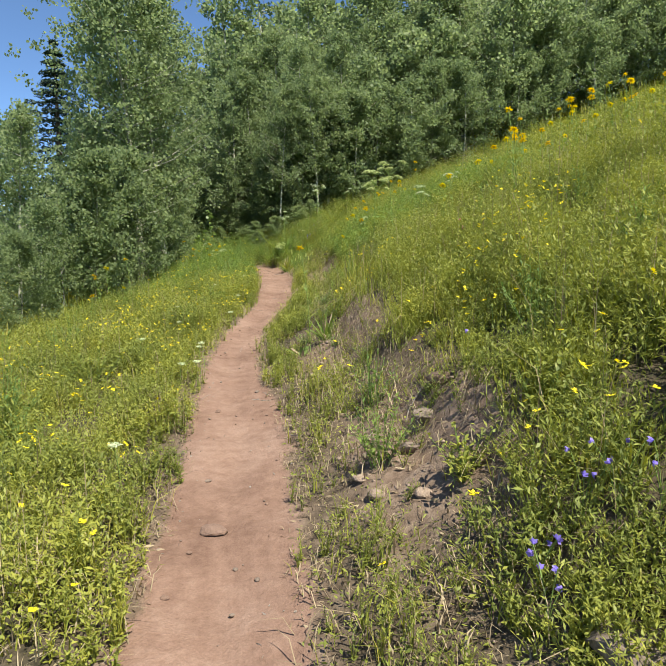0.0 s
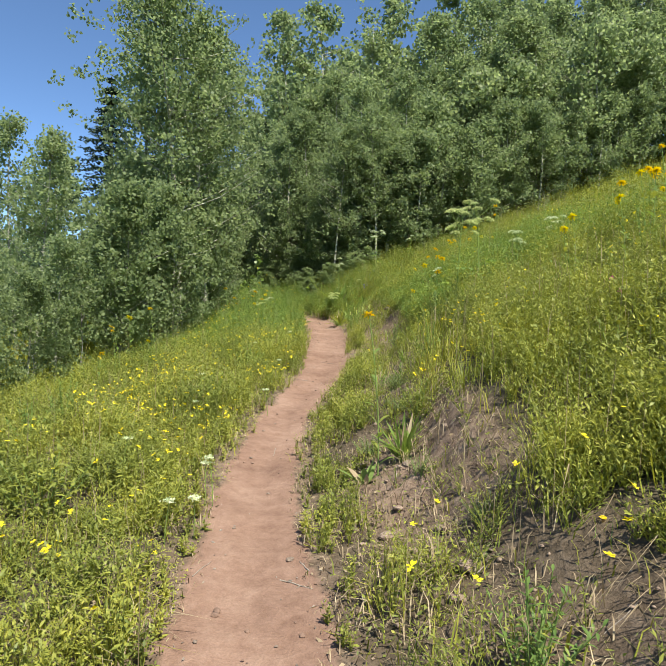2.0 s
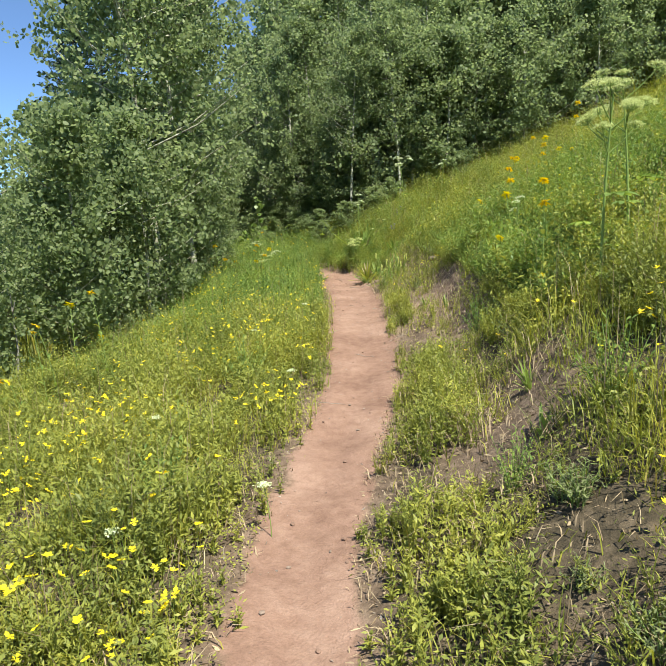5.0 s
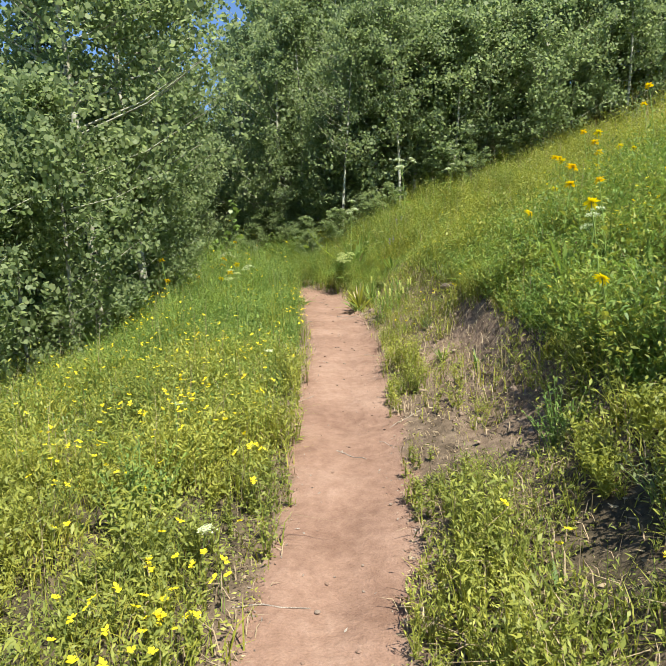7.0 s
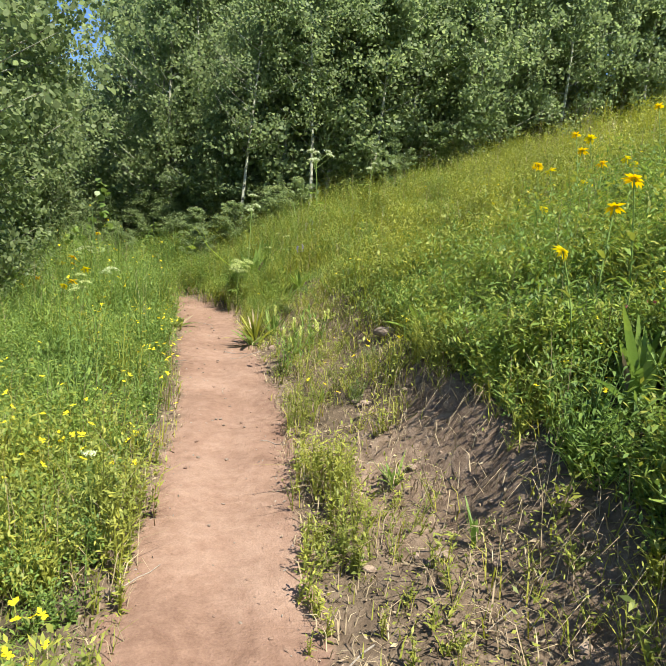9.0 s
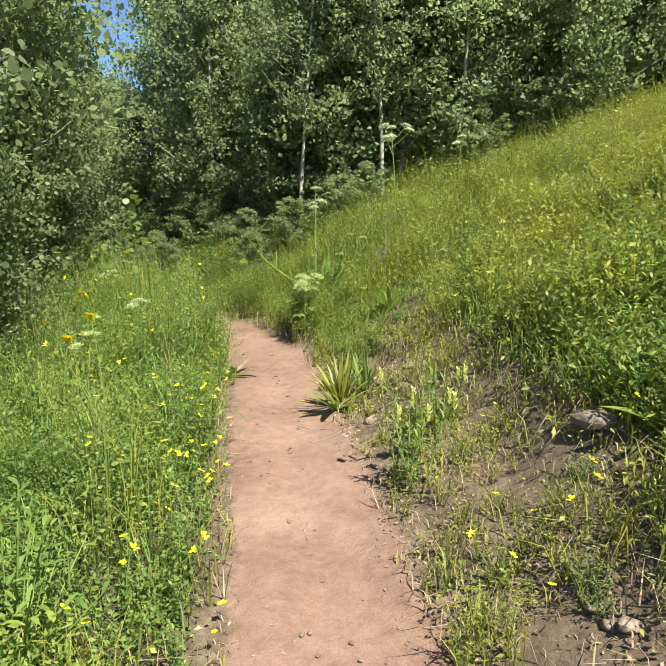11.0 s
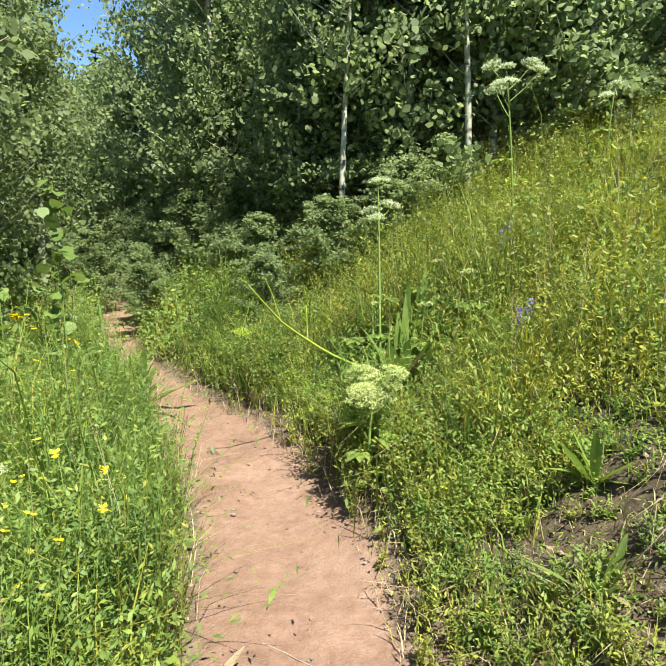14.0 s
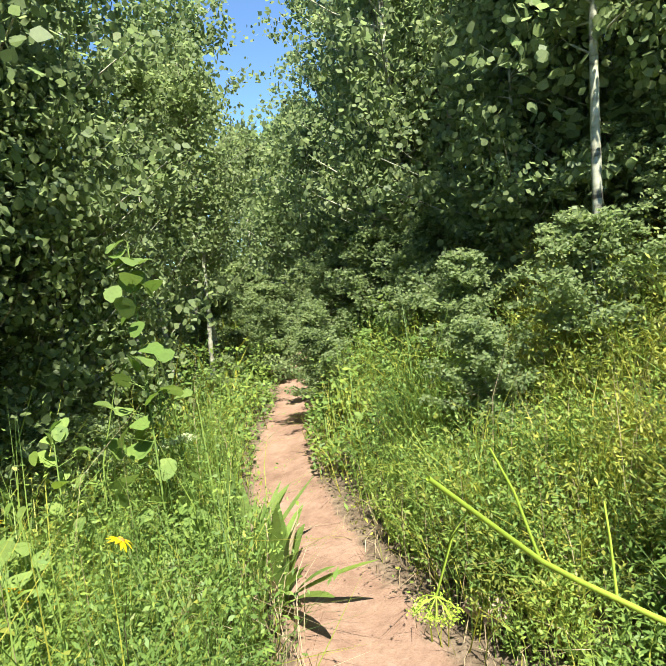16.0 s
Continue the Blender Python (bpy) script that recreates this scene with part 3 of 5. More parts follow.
# undergrowth at the foot of the wood
for x, y, s in [(-2.6, 22.1, 0.27), (-2.0, 22.3, 0.33), (-1.3, 22.5, 0.34), (-0.9, 22.9, 0.34), (-2.9, 23.0, 0.34), (-3.4, 23.7, 0.33), (-3.6, 24.8, 0.45), (-4.3, 25.9, 0.5), (-6.3, 26.6, 0.4), (-7.1, 27.9, 0.5), (-5.6, 27.6, 0.5),
                (0.3, 23.3, 0.45), (1.2, 23.2, 0.4), (2.2, 23.5, 0.4), (-5.4, 21.6, 0.35), (-5.9, 23.0, 0.35), (-6.6, 29.6, 0.6), (-7.6, 31.2, 0.6),
                (-6.9, 24.0, 0.3), (-7.4, 25.4, 0.36), (-8.0, 27.0, 0.42), (-8.6, 28.6, 0.5), (-6.2, 24.7, 0.26), (-7.0, 26.6, 0.3), (-9.0, 30.4, 0.6), (-8.6, 24.4, 0.4), (-10.0, 31.6, 0.7),
                (-4.6, 24.2, 0.34), (-5.0, 25.2, 0.4), (-4.8, 26.8, 0.5), (-5.6, 28.4, 0.6), (-2.4, 24.0, 0.4), (-1.6, 23.5, 0.4), (-4.2, 28.0, 0.6), (-6.0, 22.2, 0.3), (-6.6, 21.0, 0.4), (-6.3, 19.8, 0.4)]:
    copy_thing(SHRUB, Matrix.LocRotScale((x, y, gz(x, y) - 0.03), Euler((0, 0, rng.uniform(0, 6.28))), Vector((s * 2.2, s * 2.2, s * 2.2))))
for _k, (x, y, h, r_) in enumerate([(-4.95, 16.2, 9.0, 1.75), (-4.55, 17.0, 8.2, 1.5), (-6.3, 17.2, 8.4, 1.6), (-5.7, 20.0, 8.6, 1.25), (-6.5, 21.6, 8.8, 1.25)]):
    aspen("aspen_tree", 77 + _k, h, r_, 0.2, 13000, 0.075, "tall open aspen with white trunk above the thicket", 0.07, at_=(x, y, gz(x, y) - 0.03), shape=0.9)
aspen("aspen_tree", 78, 7.2, 0.9, 0.2, 5000, 0.085, TALLISH, 0.05, at_=(-10.6, 18.8, gz(-10.6, 18.8) - 0.03))


def spruce(seed, h, radius, at_, label):
    """Tiers of drooping boughs, each a spray of short needled twigs."""
    r = np.random.default_rng(seed)
    t = empty("spruce_tree", at_)
    part("trunk", tube([(0, 0, -0.15), (0.03, 0, h * 0.5), (0, 0.02, h)], [0.02 * h, 0.012 * h, 0.01], 8), DARK_BARK, t, "", True)
    cs = []
    for f in np.linspace(0.05, 0.985, int(h * 2.6)):
        ln = radius * (1 - f) ** 0.9 + 0.08
        for a in np.linspace(0, 6.28, 15, False) + r.uniform(0, 1):
            q = np.linspace(0.08, 1, 10)
            l2 = ln * r.uniform(0.6, 1.15)
            p = np.stack([np.cos(a) * l2 * q, np.sin(a) * l2 * q, f * h - 0.42 * l2 * q + 0.22 * l2 * q * q], -1)
            wide = np.repeat(0.05 + 0.16 * l2 * q * (1.15 - q), 4)
            side = r.uniform(-1, 1, 40) * wide
            cs.append(np.repeat(p, 4, 0) + np.stack([-np.sin(a) * side, np.cos(a) * side, r.normal(-0.03, 0.03, 40)], -1))
    c = np.concatenate(cs)
    part("crown", leaves(c, r.uniform(0.12, 0.24, len(c)), 0.06, r, 0.35), SPRUCE_NEEDLE, t)
    return tagged(t, label, "tree", "dark spruces behind the aspens")


sp = spruce(5, 10.0, 3.6, (-11.3, 26.0, gz(-11.3, 26.0) - 0.05), "dark blue-green spruce standing behind the aspens")
for x, y, s in [(-13.5, 44, 0.85), (-4, 46, 1.15), (9.5, 40, 1.2), (13, 43, 1.35), (16.5, 41, 1.1)]:
    copy_thing(sp, Matrix.LocRotScale((x, y, gz(x, y) - 0.05), Euler((0, 0, x)), Vector((s,) * 3)))


# ---- meadow ----
def scatter(n, x0, x1, y0, y1, keep):
    """Random places over the land, thinned by keep(d, s, x, y)."""
    x, y = rng.uniform(x0, x1, n), rng.uniform(y0, y1, n)
    d, s, _z = trail_frame(x, y)
    ok = rng.uniform(0, 1, n) < keep(d, s, x, y)
    x, y, d, s = x[ok], y[ok], d[ok], s[ok]
    return np.stack([x, y, ground(x, y) - 0.01], -1), d, s


def clear_of_trail(d, s, soft=0.08):
    d = np.where((d < 0) & (s > 14), d + np.interp(s, [14, 16, 19.6, 20.3, 22], [0, 0.07, 0.08, 0.0, 0.0]), d)
    w = np.interp(s, [0, 4.5, 6, 8.5, 10, 12, 15, 18.5, 20, 21, 26], [0.25, 0.25, 0.165, 0.175, 0.24, 0.31, 0.31, 0.31, 0.26, 0.2, 0.15])
    return np.clip((np.abs(d) - w) / soft, 0, 1)


# spots that broad-leaved clumps keep for themselves: x, y, radius
CLEARINGS = [(-2.5, 17.45, 0.2), (-2.95, 19.2, 0.35), (-3.1, 19.65, 0.35), (-3.35, 19.3, 0.3), (-3.05, 19.85, 0.15), (-2.6, 18.6, 0.3), (-1.42, 19.95, 0.38), (-1.3, 20.4, 0.35), (-1.24, 16.72, 0.3), (0.75, 11.6, 0.35), (0.5, 12.3, 0.3)]


def unclaimed(x, y):
    keep = np.ones_like(x)
    for cx_, cy_, cr in CLEARINGS:
        keep = np.minimum(keep, np.clip(np.hypot(x - cx_, y - cy_) / cr, 0.12, 1) ** 2)
    return keep


def mounds(x, y, size=0.55, k=0.0):
    """Clumps of growth: 1 in the middle of each, 0 between them; and a random number for each clump."""
    i0, j0 = np.floor(x / size), np.floor(y / size)
    best, rand = np.full_like(x, 9.0), np.zeros_like(x)
    for di in (-1, 0, 1):
        for dj in (-1, 0, 1):
            i, j = i0 + di, j0 + dj
            h1 = np.modf(np.abs(np.sin(i * 127.1 + j * 311.7 + k) * 43758.5453))[0]
            h2 = np.modf(np.abs(np.sin(i * 269.5 + j * 183.3 + k) * 43758.5453))[0]
            r2 = ((i + h1) - x / size) ** 2 + ((j + h2) - y / size) ** 2
            near_ = r2 < best
            best, rand = np.where(near_, r2, best), np.where(near_, np.modf(h1 * 17.3 + h2 * 5.1)[0], rand)
    return np.clip(1 - best / 0.45, 0, 1), rand


def turf(d, s, x, y):
    """How thick the grass stands."""
    near_right = np.where((d > 0) & (d < 1.15) & (s < 19), 0.4, 1.0)
    rim = np.clip((np.abs(d) - 0.2) / 0.45, 0.12, 1)
    patchy = np.clip(0.85 + 0.5 * wave(x, y, 3.1, 2), 0.25, 1) * np.clip(0.35 + 0.9 * mounds(x, y)[0], 0, 1)
    lush_ground = np.where(d < 0, np.interp(s, [12, 15], [1, 0.35]), np.interp(s, [16.5, 19], [1, 0.7]))
    return unclaimed(x, y) * np.where((d < 0) & (s < 5), 0.55, 1.0) * clear_of_trail(d, s) * near_right * rim * patchy * lush_ground * (1 - 0.95 * bareness(d, s))


def herb(d, s, x, y):
    """How thick the leafy herbs stand: they also take the trampled strip below the bank."""
    rim = np.clip((np.abs(d) - 0.2) / 0.3, 0.1, 1)
    patchy = np.clip(-0.05 + 1.7 * mounds(x, y)[0], 0, 1) * np.clip(0.9 + 0.5 * wave(x, y, 3.7, 4), 0.2, 1)
    green = np.where(d > 0, np.interp(s, [16.5, 18.5], [1, 0.8]), np.interp(s, [12, 15], [1, 0.6]))
    return unclaimed(x, y) * clear_of_trail(d, s) * rim * patchy * green * (1 - 0.9 * bareness(d, s))


def stand(d, s, x, y):
    """How tall the growth stands, in metres."""
    left = np.interp(s, [0, 6, 10, 14, 17, 22], [0.20, 0.22, 0.27, 0.36, 0.44, 0.48])
    right = np.interp(d, [0.2, 0.5, 1.1, 1.35, 2.2], [0.09, 0.16, 0.19, 0.24, 0.34])
    right = np.where(s > 18.6, np.interp(d, [0.15, 0.4, 0.9], [0.16, 0.36, 0.48]), right)
    h = np.where(d > 0, right, left * np.interp(-d, [0.2, 0.45, 0.9], [0.35, 0.75, 1.0]))
    h = np.where((d < 0) & (s > 17.5), np.interp(-d, [0.2, 0.4, 0.9], [0.44, 0.56, 0.6]) * np.interp(s, [19, 20.2, 23, 25], [1.0, 1.35, 1.3, 1.0]), h)
    dome, rnd = mounds(x, y)
    h = h * np.where((d < 0) & (s > 13.5) & (s < 20.2), np.interp(-d, [0.25, 0.5, 0.75], [0.45, 0.75, 1.0]), 1.0)
    return h * np.clip(0.6 + (0.25 + 1.1 * rnd) * dome + 0.3 * wave(x, y, 1.9, 5) + 0.25 * wave(x, y, 9.7, 1), 0.25, 1.75)


def make_grass(name, n, box, width, tall, material, label, keep=turf, lean=0.45, lay=0.0):
    p, d, s = scatter(n, *box, keep)
    h = stand(d, s, p[:, 0], p[:, 1]) * tall * rng.uniform(0.5, 1.35, len(p))
    c = blades(p, h, width * rng.uniform(0.6, 1.4, len(p)), rng.uniform(0, 6.283, len(p)), np.clip(rng.normal(lean, 0.25, len(p)), 0.02, 1.3), lay)
    return c


def leafy(n, box, keep, size, per, tall=0.85, aspect=0.45, tilt=0.55):
    """Low leafy plants: leaves spread up and round unseen thin stems."""
    p, d, s = scatter(n, *box, keep)
    h = stand(d, s, p[:, 0], p[:, 1]) * tall
    q = np.repeat(np.arange(len(p)), per)
    f = rng.uniform(0.1, 1, len(q))
    r = (0.035 + 0.22 * h[q]) * (1.1 - 0.5 * f)
    c = p[q] + np.stack([np.clip(rng.normal(0, 1, len(q)), -1.4, 1.4) * r, np.clip(rng.normal(0, 1, len(q)), -1.4, 1.4) * r, f * h[q]], -1)
    # no leaf hangs free over the trodden earth
    over = np.abs(d[q]) < 0.8
    cd, cs, _z = trail_frame(c[over, 0], c[over, 1])
    keep_ = np.ones(len(q), dtype=bool)
    keep_[over] = clear_of_trail(cd, cs) > 0.5
    c, q = c[keep_], q[keep_]
    l = size * rng.uniform(0.6, 1.4, len(q)) * (0.6 + 1.2 * np.clip(h[q], 0, 0.4))
    return leaves(c, l, l * aspect, rng, tilt, 1.8)


def sprigs(n, box, keep, tall=1.0, stems=4, per=7, size=0.04, aspect=0.24, lean=0.4, rise=0.6):
    """Herbs with their parts in order: a few stems from one root, each set with ascending narrow leaves."""
    p, d, s = scatter(n, *box, keep)
    m = len(p)
    h = stand(d, s, p[:, 0], p[:, 1]) * tall * rng.uniform(0.75, 1.25, m)
    q = np.repeat(np.arange(m), stems)
    az, le = rng.uniform(0, 6.283, len(q)), np.abs(rng.normal(lean, 0.2, len(q)))
    le = le * np.where(np.abs(d[q]) < 0.65, 0.35, 1.0)
    hs = h[q] * rng.uniform(0.65, 1.1, len(q))
    go = np.stack([np.cos(az), np.sin(az), 0 * az], -1)
    stalk = blades(p[q], hs, np.full(len(q), 0.0045), az + 1.57, np.zeros(len(q)))
    v = stalk[0].reshape(-1, 5, 3)
    f5 = np.array([0, 0, 0.55, 0.55, 1.0])
    v += go[:, None] * (le * hs)[:, None, None] * (f5 ** 1.5)[None, :, None] - np.array([0, 0, 1.0]) * (0.3 * le * hs)[:, None, None] * f5[None, :, None]
    w = np.repeat(np.arange(len(q)), per)
    f = np.tile(np.linspace(0.12, 1.0, per), len(q)) + rng.uniform(-0.06, 0.04, len(w))
    base_ = p[q][w] + go[w] * (le * hs)[w][:, None] * (f ** 1.5)[:, None] + np.array([0, 0, 1.0]) * (hs[w] * f * (1 - 0.3 * le[w]))[:, None]
    a = np.tile(np.arange(per) * 2.4, len(q)) + az[w] + rng.uniform(-0.5, 0.5, len(w))
    e = rng.normal(rise, 0.35, len(w))
    u = np.stack([np.cos(a) * np.cos(e), np.sin(a) * np.cos(e), np.sin(e)], -1)
    sd = np.stack([-np.sin(a), np.cos(a), rng.normal(0, 0.35, len(w))], -1)
    L = (size * (0.55 + 1.3 * np.clip(h[q][w], 0, 0.45)) * rng.uniform(0.6, 1.3, len(w)) * (1.15 - 0.45 * f))[:, None]
    lv = np.stack([base_, base_ + u * L * 0.45 + sd * L * aspect * 0.5, base_ + u * L - np.array([0, 0, 0.12]) * L, base_ + u * L * 0.45 - sd * L * aspect * 0.5], 1).reshape(-1, 3)
    return join_arrays([(v.reshape(-1, 3), stalk[1]), (lv, [np.arange(len(w))[:, None] * 4 + np.array([[0, 1, 2, 3]])])])


def left_rim(d, s, x, y):
    return clear_of_trail(d, s) * (d < -0.2) * (d > -1.7) * np.clip(0.7 + 0.6 * wave(x, y, 2.9, 6), 0.1, 1)


def low_strip(d, s, x, y):
    return herb(d, s, x, y) * (d > 0.2) * (d < 1.3)


def lush_zone(d, s, x, y):
    left = (d < 0) * (d > -4.5) * np.clip((s - 10.5) / 5, 0, 1)
    right = (d > 0) * np.clip((s - 16) / 2.5, 0, 1) * np.interp(d, [0.8, 1.6], [0.7, 0.25])
    hill = (d > 1.3) * np.exp(-((s - 12.8) / 3.0) ** 2)
    return unclaimed(x, y) * clear_of_trail(np.abs(d) - 0.16, s) * np.clip(left + right + hill, 0, 1) * np.clip(0.8 + 0.6 * wave(x, y, 2.7, 3), 0.1, 1) * (1 - 0.95 * bareness(d, s))


def wood_floor(d, s, x, y):
    return np.clip((np.abs(d) - 0.2) / 0.15, 0, 1) * (d > -3.5) * (d < 2.5) * np.clip(0.8 + 0.5 * wave(x, y, 2.2, 3), 0.1, 1)


def far_ground(d, s, x, y):
    return np.clip(0.7 + 0.6 * wave(x, y, 1.3, 2), 0.15, 1) * np.clip((np.abs(d) - 0.5) / 0.5, 0, 1)


near = [make_grass("g", 95000, (-6.2, 1.6, 0.6, 12.5), 0.0055, 0.85, GRASS, "", lean=0.6), make_grass("g", 60000, (-5.6, 1.0, 12.5, 24.5), 0.006, 1.0, GRASS, "", lean=0.55)]
hill = [make_grass("g", 42000, (1.0, 7.5, 1.0, 15), 0.007, 0.55, GRASS, "", lean=0.85), make_grass("g", 48000, (-1.5, 9.0, 14, 25.5), 0.008, 0.8, GRASS, "", lean=0.65)]
rough = [make_grass("g", 26000, (7.5, 24, 2.0, 30), 0.02, 1.1, GRASS, ""), make_grass("g", 7000, (-4.5, 3, -2.5, 0.8), 0.009, 1.0, GRASS, ""),
         make_grass("g", 32000, (-26, -5, -4, 40), 0.03, 1.2, GRASS, "", far_ground), make_grass("g", 22000, (-12, 16, -10, 1.2), 0.022, 1.1, GRASS, "", far_ground), make_grass("g", 12000, (-12, 20, 24, 46), 0.03, 1.2, GRASS, "", far_ground)]
tagged(part("meadow_grass", join_arrays(near + hill + rough), GRASS), "thick sunlit meadow grass, green to straw yellow", "grass", kind="stuff")

forb = [leafy(17000, (-6.0, 2.2, 0.6, 13), herb, 0.03, 7, 0.7), leafy(16000, (-2.2, 1.4, 0.8, 19), low_strip, 0.022, 8, 0.9, 0.36), leafy(8000, (-5.4, 1.5, 13, 24.5), herb, 0.03, 9, 0.9, 0.5, 0.45),
        leafy(9000, (-3.0, -0.4, 0.6, 13.5), left_rim, 0.022, 10, 0.95, 0.42, 0.45), leafy(6000, (1.3, 7, 1.0, 16), herb, 0.045, 9, 0.8), leafy(8000, (-0.5, 8, 15, 25), herb, 0.05, 8, 0.9),
        sprigs(16000, (-5.4, -0.3, 0.6, 13.5), herb, 1.15, 4, 9, 0.048, 0.28), sprigs(9000, (-1.4, 1.6, 0.8, 19.5), low_strip, 1.15, 5, 8, 0.034, 0.2, 0.55), sprigs(11000, (0.5, 3.6, 0.8, 10), herb, 1.1, 5, 11, 0.04, 0.26, 0.5),
        sprigs(11000, (0.0, 4.2, 9.5, 19), herb, 1.15, 5, 10, 0.055, 0.3, 0.5), sprigs(7000, (3.4, 8.5, 3, 20), herb, 1.15, 5, 8, 0.085, 0.32), sprigs(8500, (-2.6, 4.0, 17, 25), herb, 1.0, 6, 11, 0.042, 0.3, 0.55)]
tagged(part("meadow_herbs", join_arrays(forb), FORB), "low leafy herbs among the meadow grass", "herbs", kind="stuff")
lush = [leafy(11000, (-6.4, 1.6, 10.5, 25), lush_zone, 0.028, 11, 0.9, 0.5, 0.45), leafy(13000, (-4.4, 0.4, 11.5, 22.5), lush_zone, 0.025, 14, 0.95, 0.42, 0.45), leafy(9000, (-9.5, -3.0, 22.5, 31), wood_floor, 0.06, 8, 0.9, 0.5),
        sprigs(9500, (-5.2, 0.3, 10.5, 22.5), lush_zone, 1.1, 6, 13, 0.033, 0.36, 0.6, 0.45), sprigs(9000, (0.0, 3.4, 9.5, 16), lush_zone, 1.25, 6, 10, 0.055, 0.28, 0.45), sprigs(3000, (-3.5, 2.0, 17, 24), lush_zone, 1.15, 7, 12, 0.045, 0.3, 0.6),
        make_grass("g", 14000, (-5.0, 2.6, 9.5, 24.5), 0.009, 1.2, LUSH, "", lush_zone, 0.35), make_grass("g", 22000, (-4.2, 0.3, 11, 22.5), 0.005, 1.1, LUSH, "", lush_zone, 0.4)]
tagged(part("lush_herbs", join_arrays(lush), LUSH), "bright green lush herbs and broad grass", "herbs", kind="stuff")


def dry_rim(d, s, x, y):
    right = (d > 0.2) * np.clip((1.35 - d) / 0.4, 0, 1) * (0.9 - 0.25 * bareness(d, s)) * np.clip((20 - s) / 2, 0.25, 1)
    left = (d < -0.2) * np.clip((np.interp(s, [3, 7], [1.3, 0.75]) + d) / 0.3, 0, 1) * 0.6
    return clear_of_trail(d, s, 0.05) * (right + left)


straw = make_grass("g", 60000, (-4.0, 1.4, 0.6, 22), 0.005, 0.75, STRAW, "", dry_rim, 0.8, 0.1)
tp, td, ts = scatter(26000, -3.6, 1.2, 0.6, 21, dry_rim)
seedy = make_grass("g", 20000, (-4.4, 5.0, 0.8, 22), 0.0032, 1.5, STRAW, "", turf, 0.25)
lit = leaves(tp + np.array([0, 0, 0.012]), rng.uniform(0.02, 0.06, len(tp)), rng.uniform(0.006, 0.018, len(tp)), rng, 0.25)
tagged(part("dry_litter", join_arrays([straw, seedy, lit]), STRAW), "dry straw and dead leaves along the path's rim", "litter", kind="stuff")


def on_trail(d, s, x, y):
    w = np.interp(s, [0, 9, 11, 20, 22], [0.24, 0.25, 0.27, 0.28, 0.2])
    edge = np.clip((np.abs(d) - 0.12) / 0.15, 0.08, 1)
    return edge * (np.abs(d) < w + 0.12) * np.interp(s, [0, 7, 9, 10.5, 12, 20], [0.7, 0.6, 1.0, 1.0, 0.6, 0.12])


cp_, cd_, cs_ = scatter(15000, -4.0, 0.4, 1.2, 22, on_trail)
chips = leaves(cp_ + np.array([0, 0, 0.014]), rng.uniform(0.006, 0.028, len(cp_)), rng.uniform(0.004, 0.012, len(cp_)), rng, 0.35)
tagged(part("trail_debris", chips, TWIG), "bits of bark, dead leaf and grit on the path", "litter", kind="stuff")


def shady_rim(d, s, x, y):
    return (d > 0.24) * np.clip((0.75 - d) / 0.3, 0, 1) * np.clip((s - 7) / 3, 0.2, 1) * np.interp(s, [16, 18.5], [1, 0.3]) * np.clip(0.7 + 0.8 * wave(x, y, 2.3, 6), 0, 1)


cp_, cd_, cs_ = scatter(24000, -3.6, 0.6, 2, 22, shady_rim)
chips = leaves(cp_ + np.array([0, 0, 0.018]), rng.uniform(0.01, 0.034, len(cp_)), rng.uniform(0.004, 0.012, len(cp_)), rng, 0.22)
tagged(part("leaf_litter", chips, LITTER), "dark dead leaves under the plants of the bank", "litter", kind="stuff")


# ---- the bare bank ----
def lip(d, s, x, y):
    return bareness(np.full_like(d, 0.8), s) * np.exp(-((d - 1.27) / 0.12) ** 2)


hp, hd_, hs_ = scatter(30000, -2.6, 2.0, 0.8, 19, lip)
down = rng.uniform(0.10, 0.28, len(hp))
roots = blades(hp + np.array([0, 0, 0.03]), down * 0.5, rng.uniform(0.002, 0.006, len(hp)), math.pi + rng.normal(0.1, 0.5, len(hp)), rng.uniform(1.0, 2.0, len(hp)), rng.uniform(0.6, 1.6, len(hp)))
tagged(part("hanging_roots", roots, STRAW), "dead grass and fine roots hanging over the cut bank", "roots", kind="stuff")


def on_bank(d, s, x, y):
    return bareness(d, s) * np.clip(0.5 + 0.8 * wave(x, y, 5.0, 3), 0.05, 1)


def lump(r, size):
    """A broken crumb of earth."""
    v = np.array([(0, 0, 1), (0.9, 0, 0.2), (0.2, 0.9, 0.1), (-0.8, 0.3, 0.3), (-0.3, -0.8, 0.2), (0.6, -0.6, 0.4), (0, 0, -0.7)], float)
    v = v * r.uniform(0.6, 1.25, v.shape) * size * np.array([1.1, 0.9, 0.7])
    f = [(0, 1, 2), (0, 2, 3), (0, 3, 4), (0, 4, 5), (0, 5, 1), (6, 2, 1), (6, 3, 2), (6, 4, 3), (6, 5, 4), (6, 1, 5)]
    a = r.uniform(0, 6.28)
    m = np.array([(math.cos(a), -math.sin(a), 0), (math.sin(a), math.cos(a), 0), (0, 0, 1)])
    return v @ m.T, [np.array(f)]


bp_, bd_, bs_ = scatter(9000, -2.2, 1.8, 1.2, 19.5, on_bank)
crumbs = []
for q in bp_:
    v, f = lump(rng, rng.uniform(0.006, 0.02) if rng.uniform() < 0.85 else rng.uniform(0.02, 0.038))
    crumbs.append((v + q + np.array([0, 0, 0.012]), f))
tagged(part("earth_crumbs", join_arrays(crumbs), CLOD), "loose crumbs of reddish brown earth on the bank", "earth", kind="stuff")


def bent(h, lean, turn, n=6):
    q = np.linspace(0, 1, n)
    return np.stack([np.cos(turn) * lean * h * q * q, np.sin(turn) * lean * h * q * q, q * h - 0.04 * (q == 0)], -1)


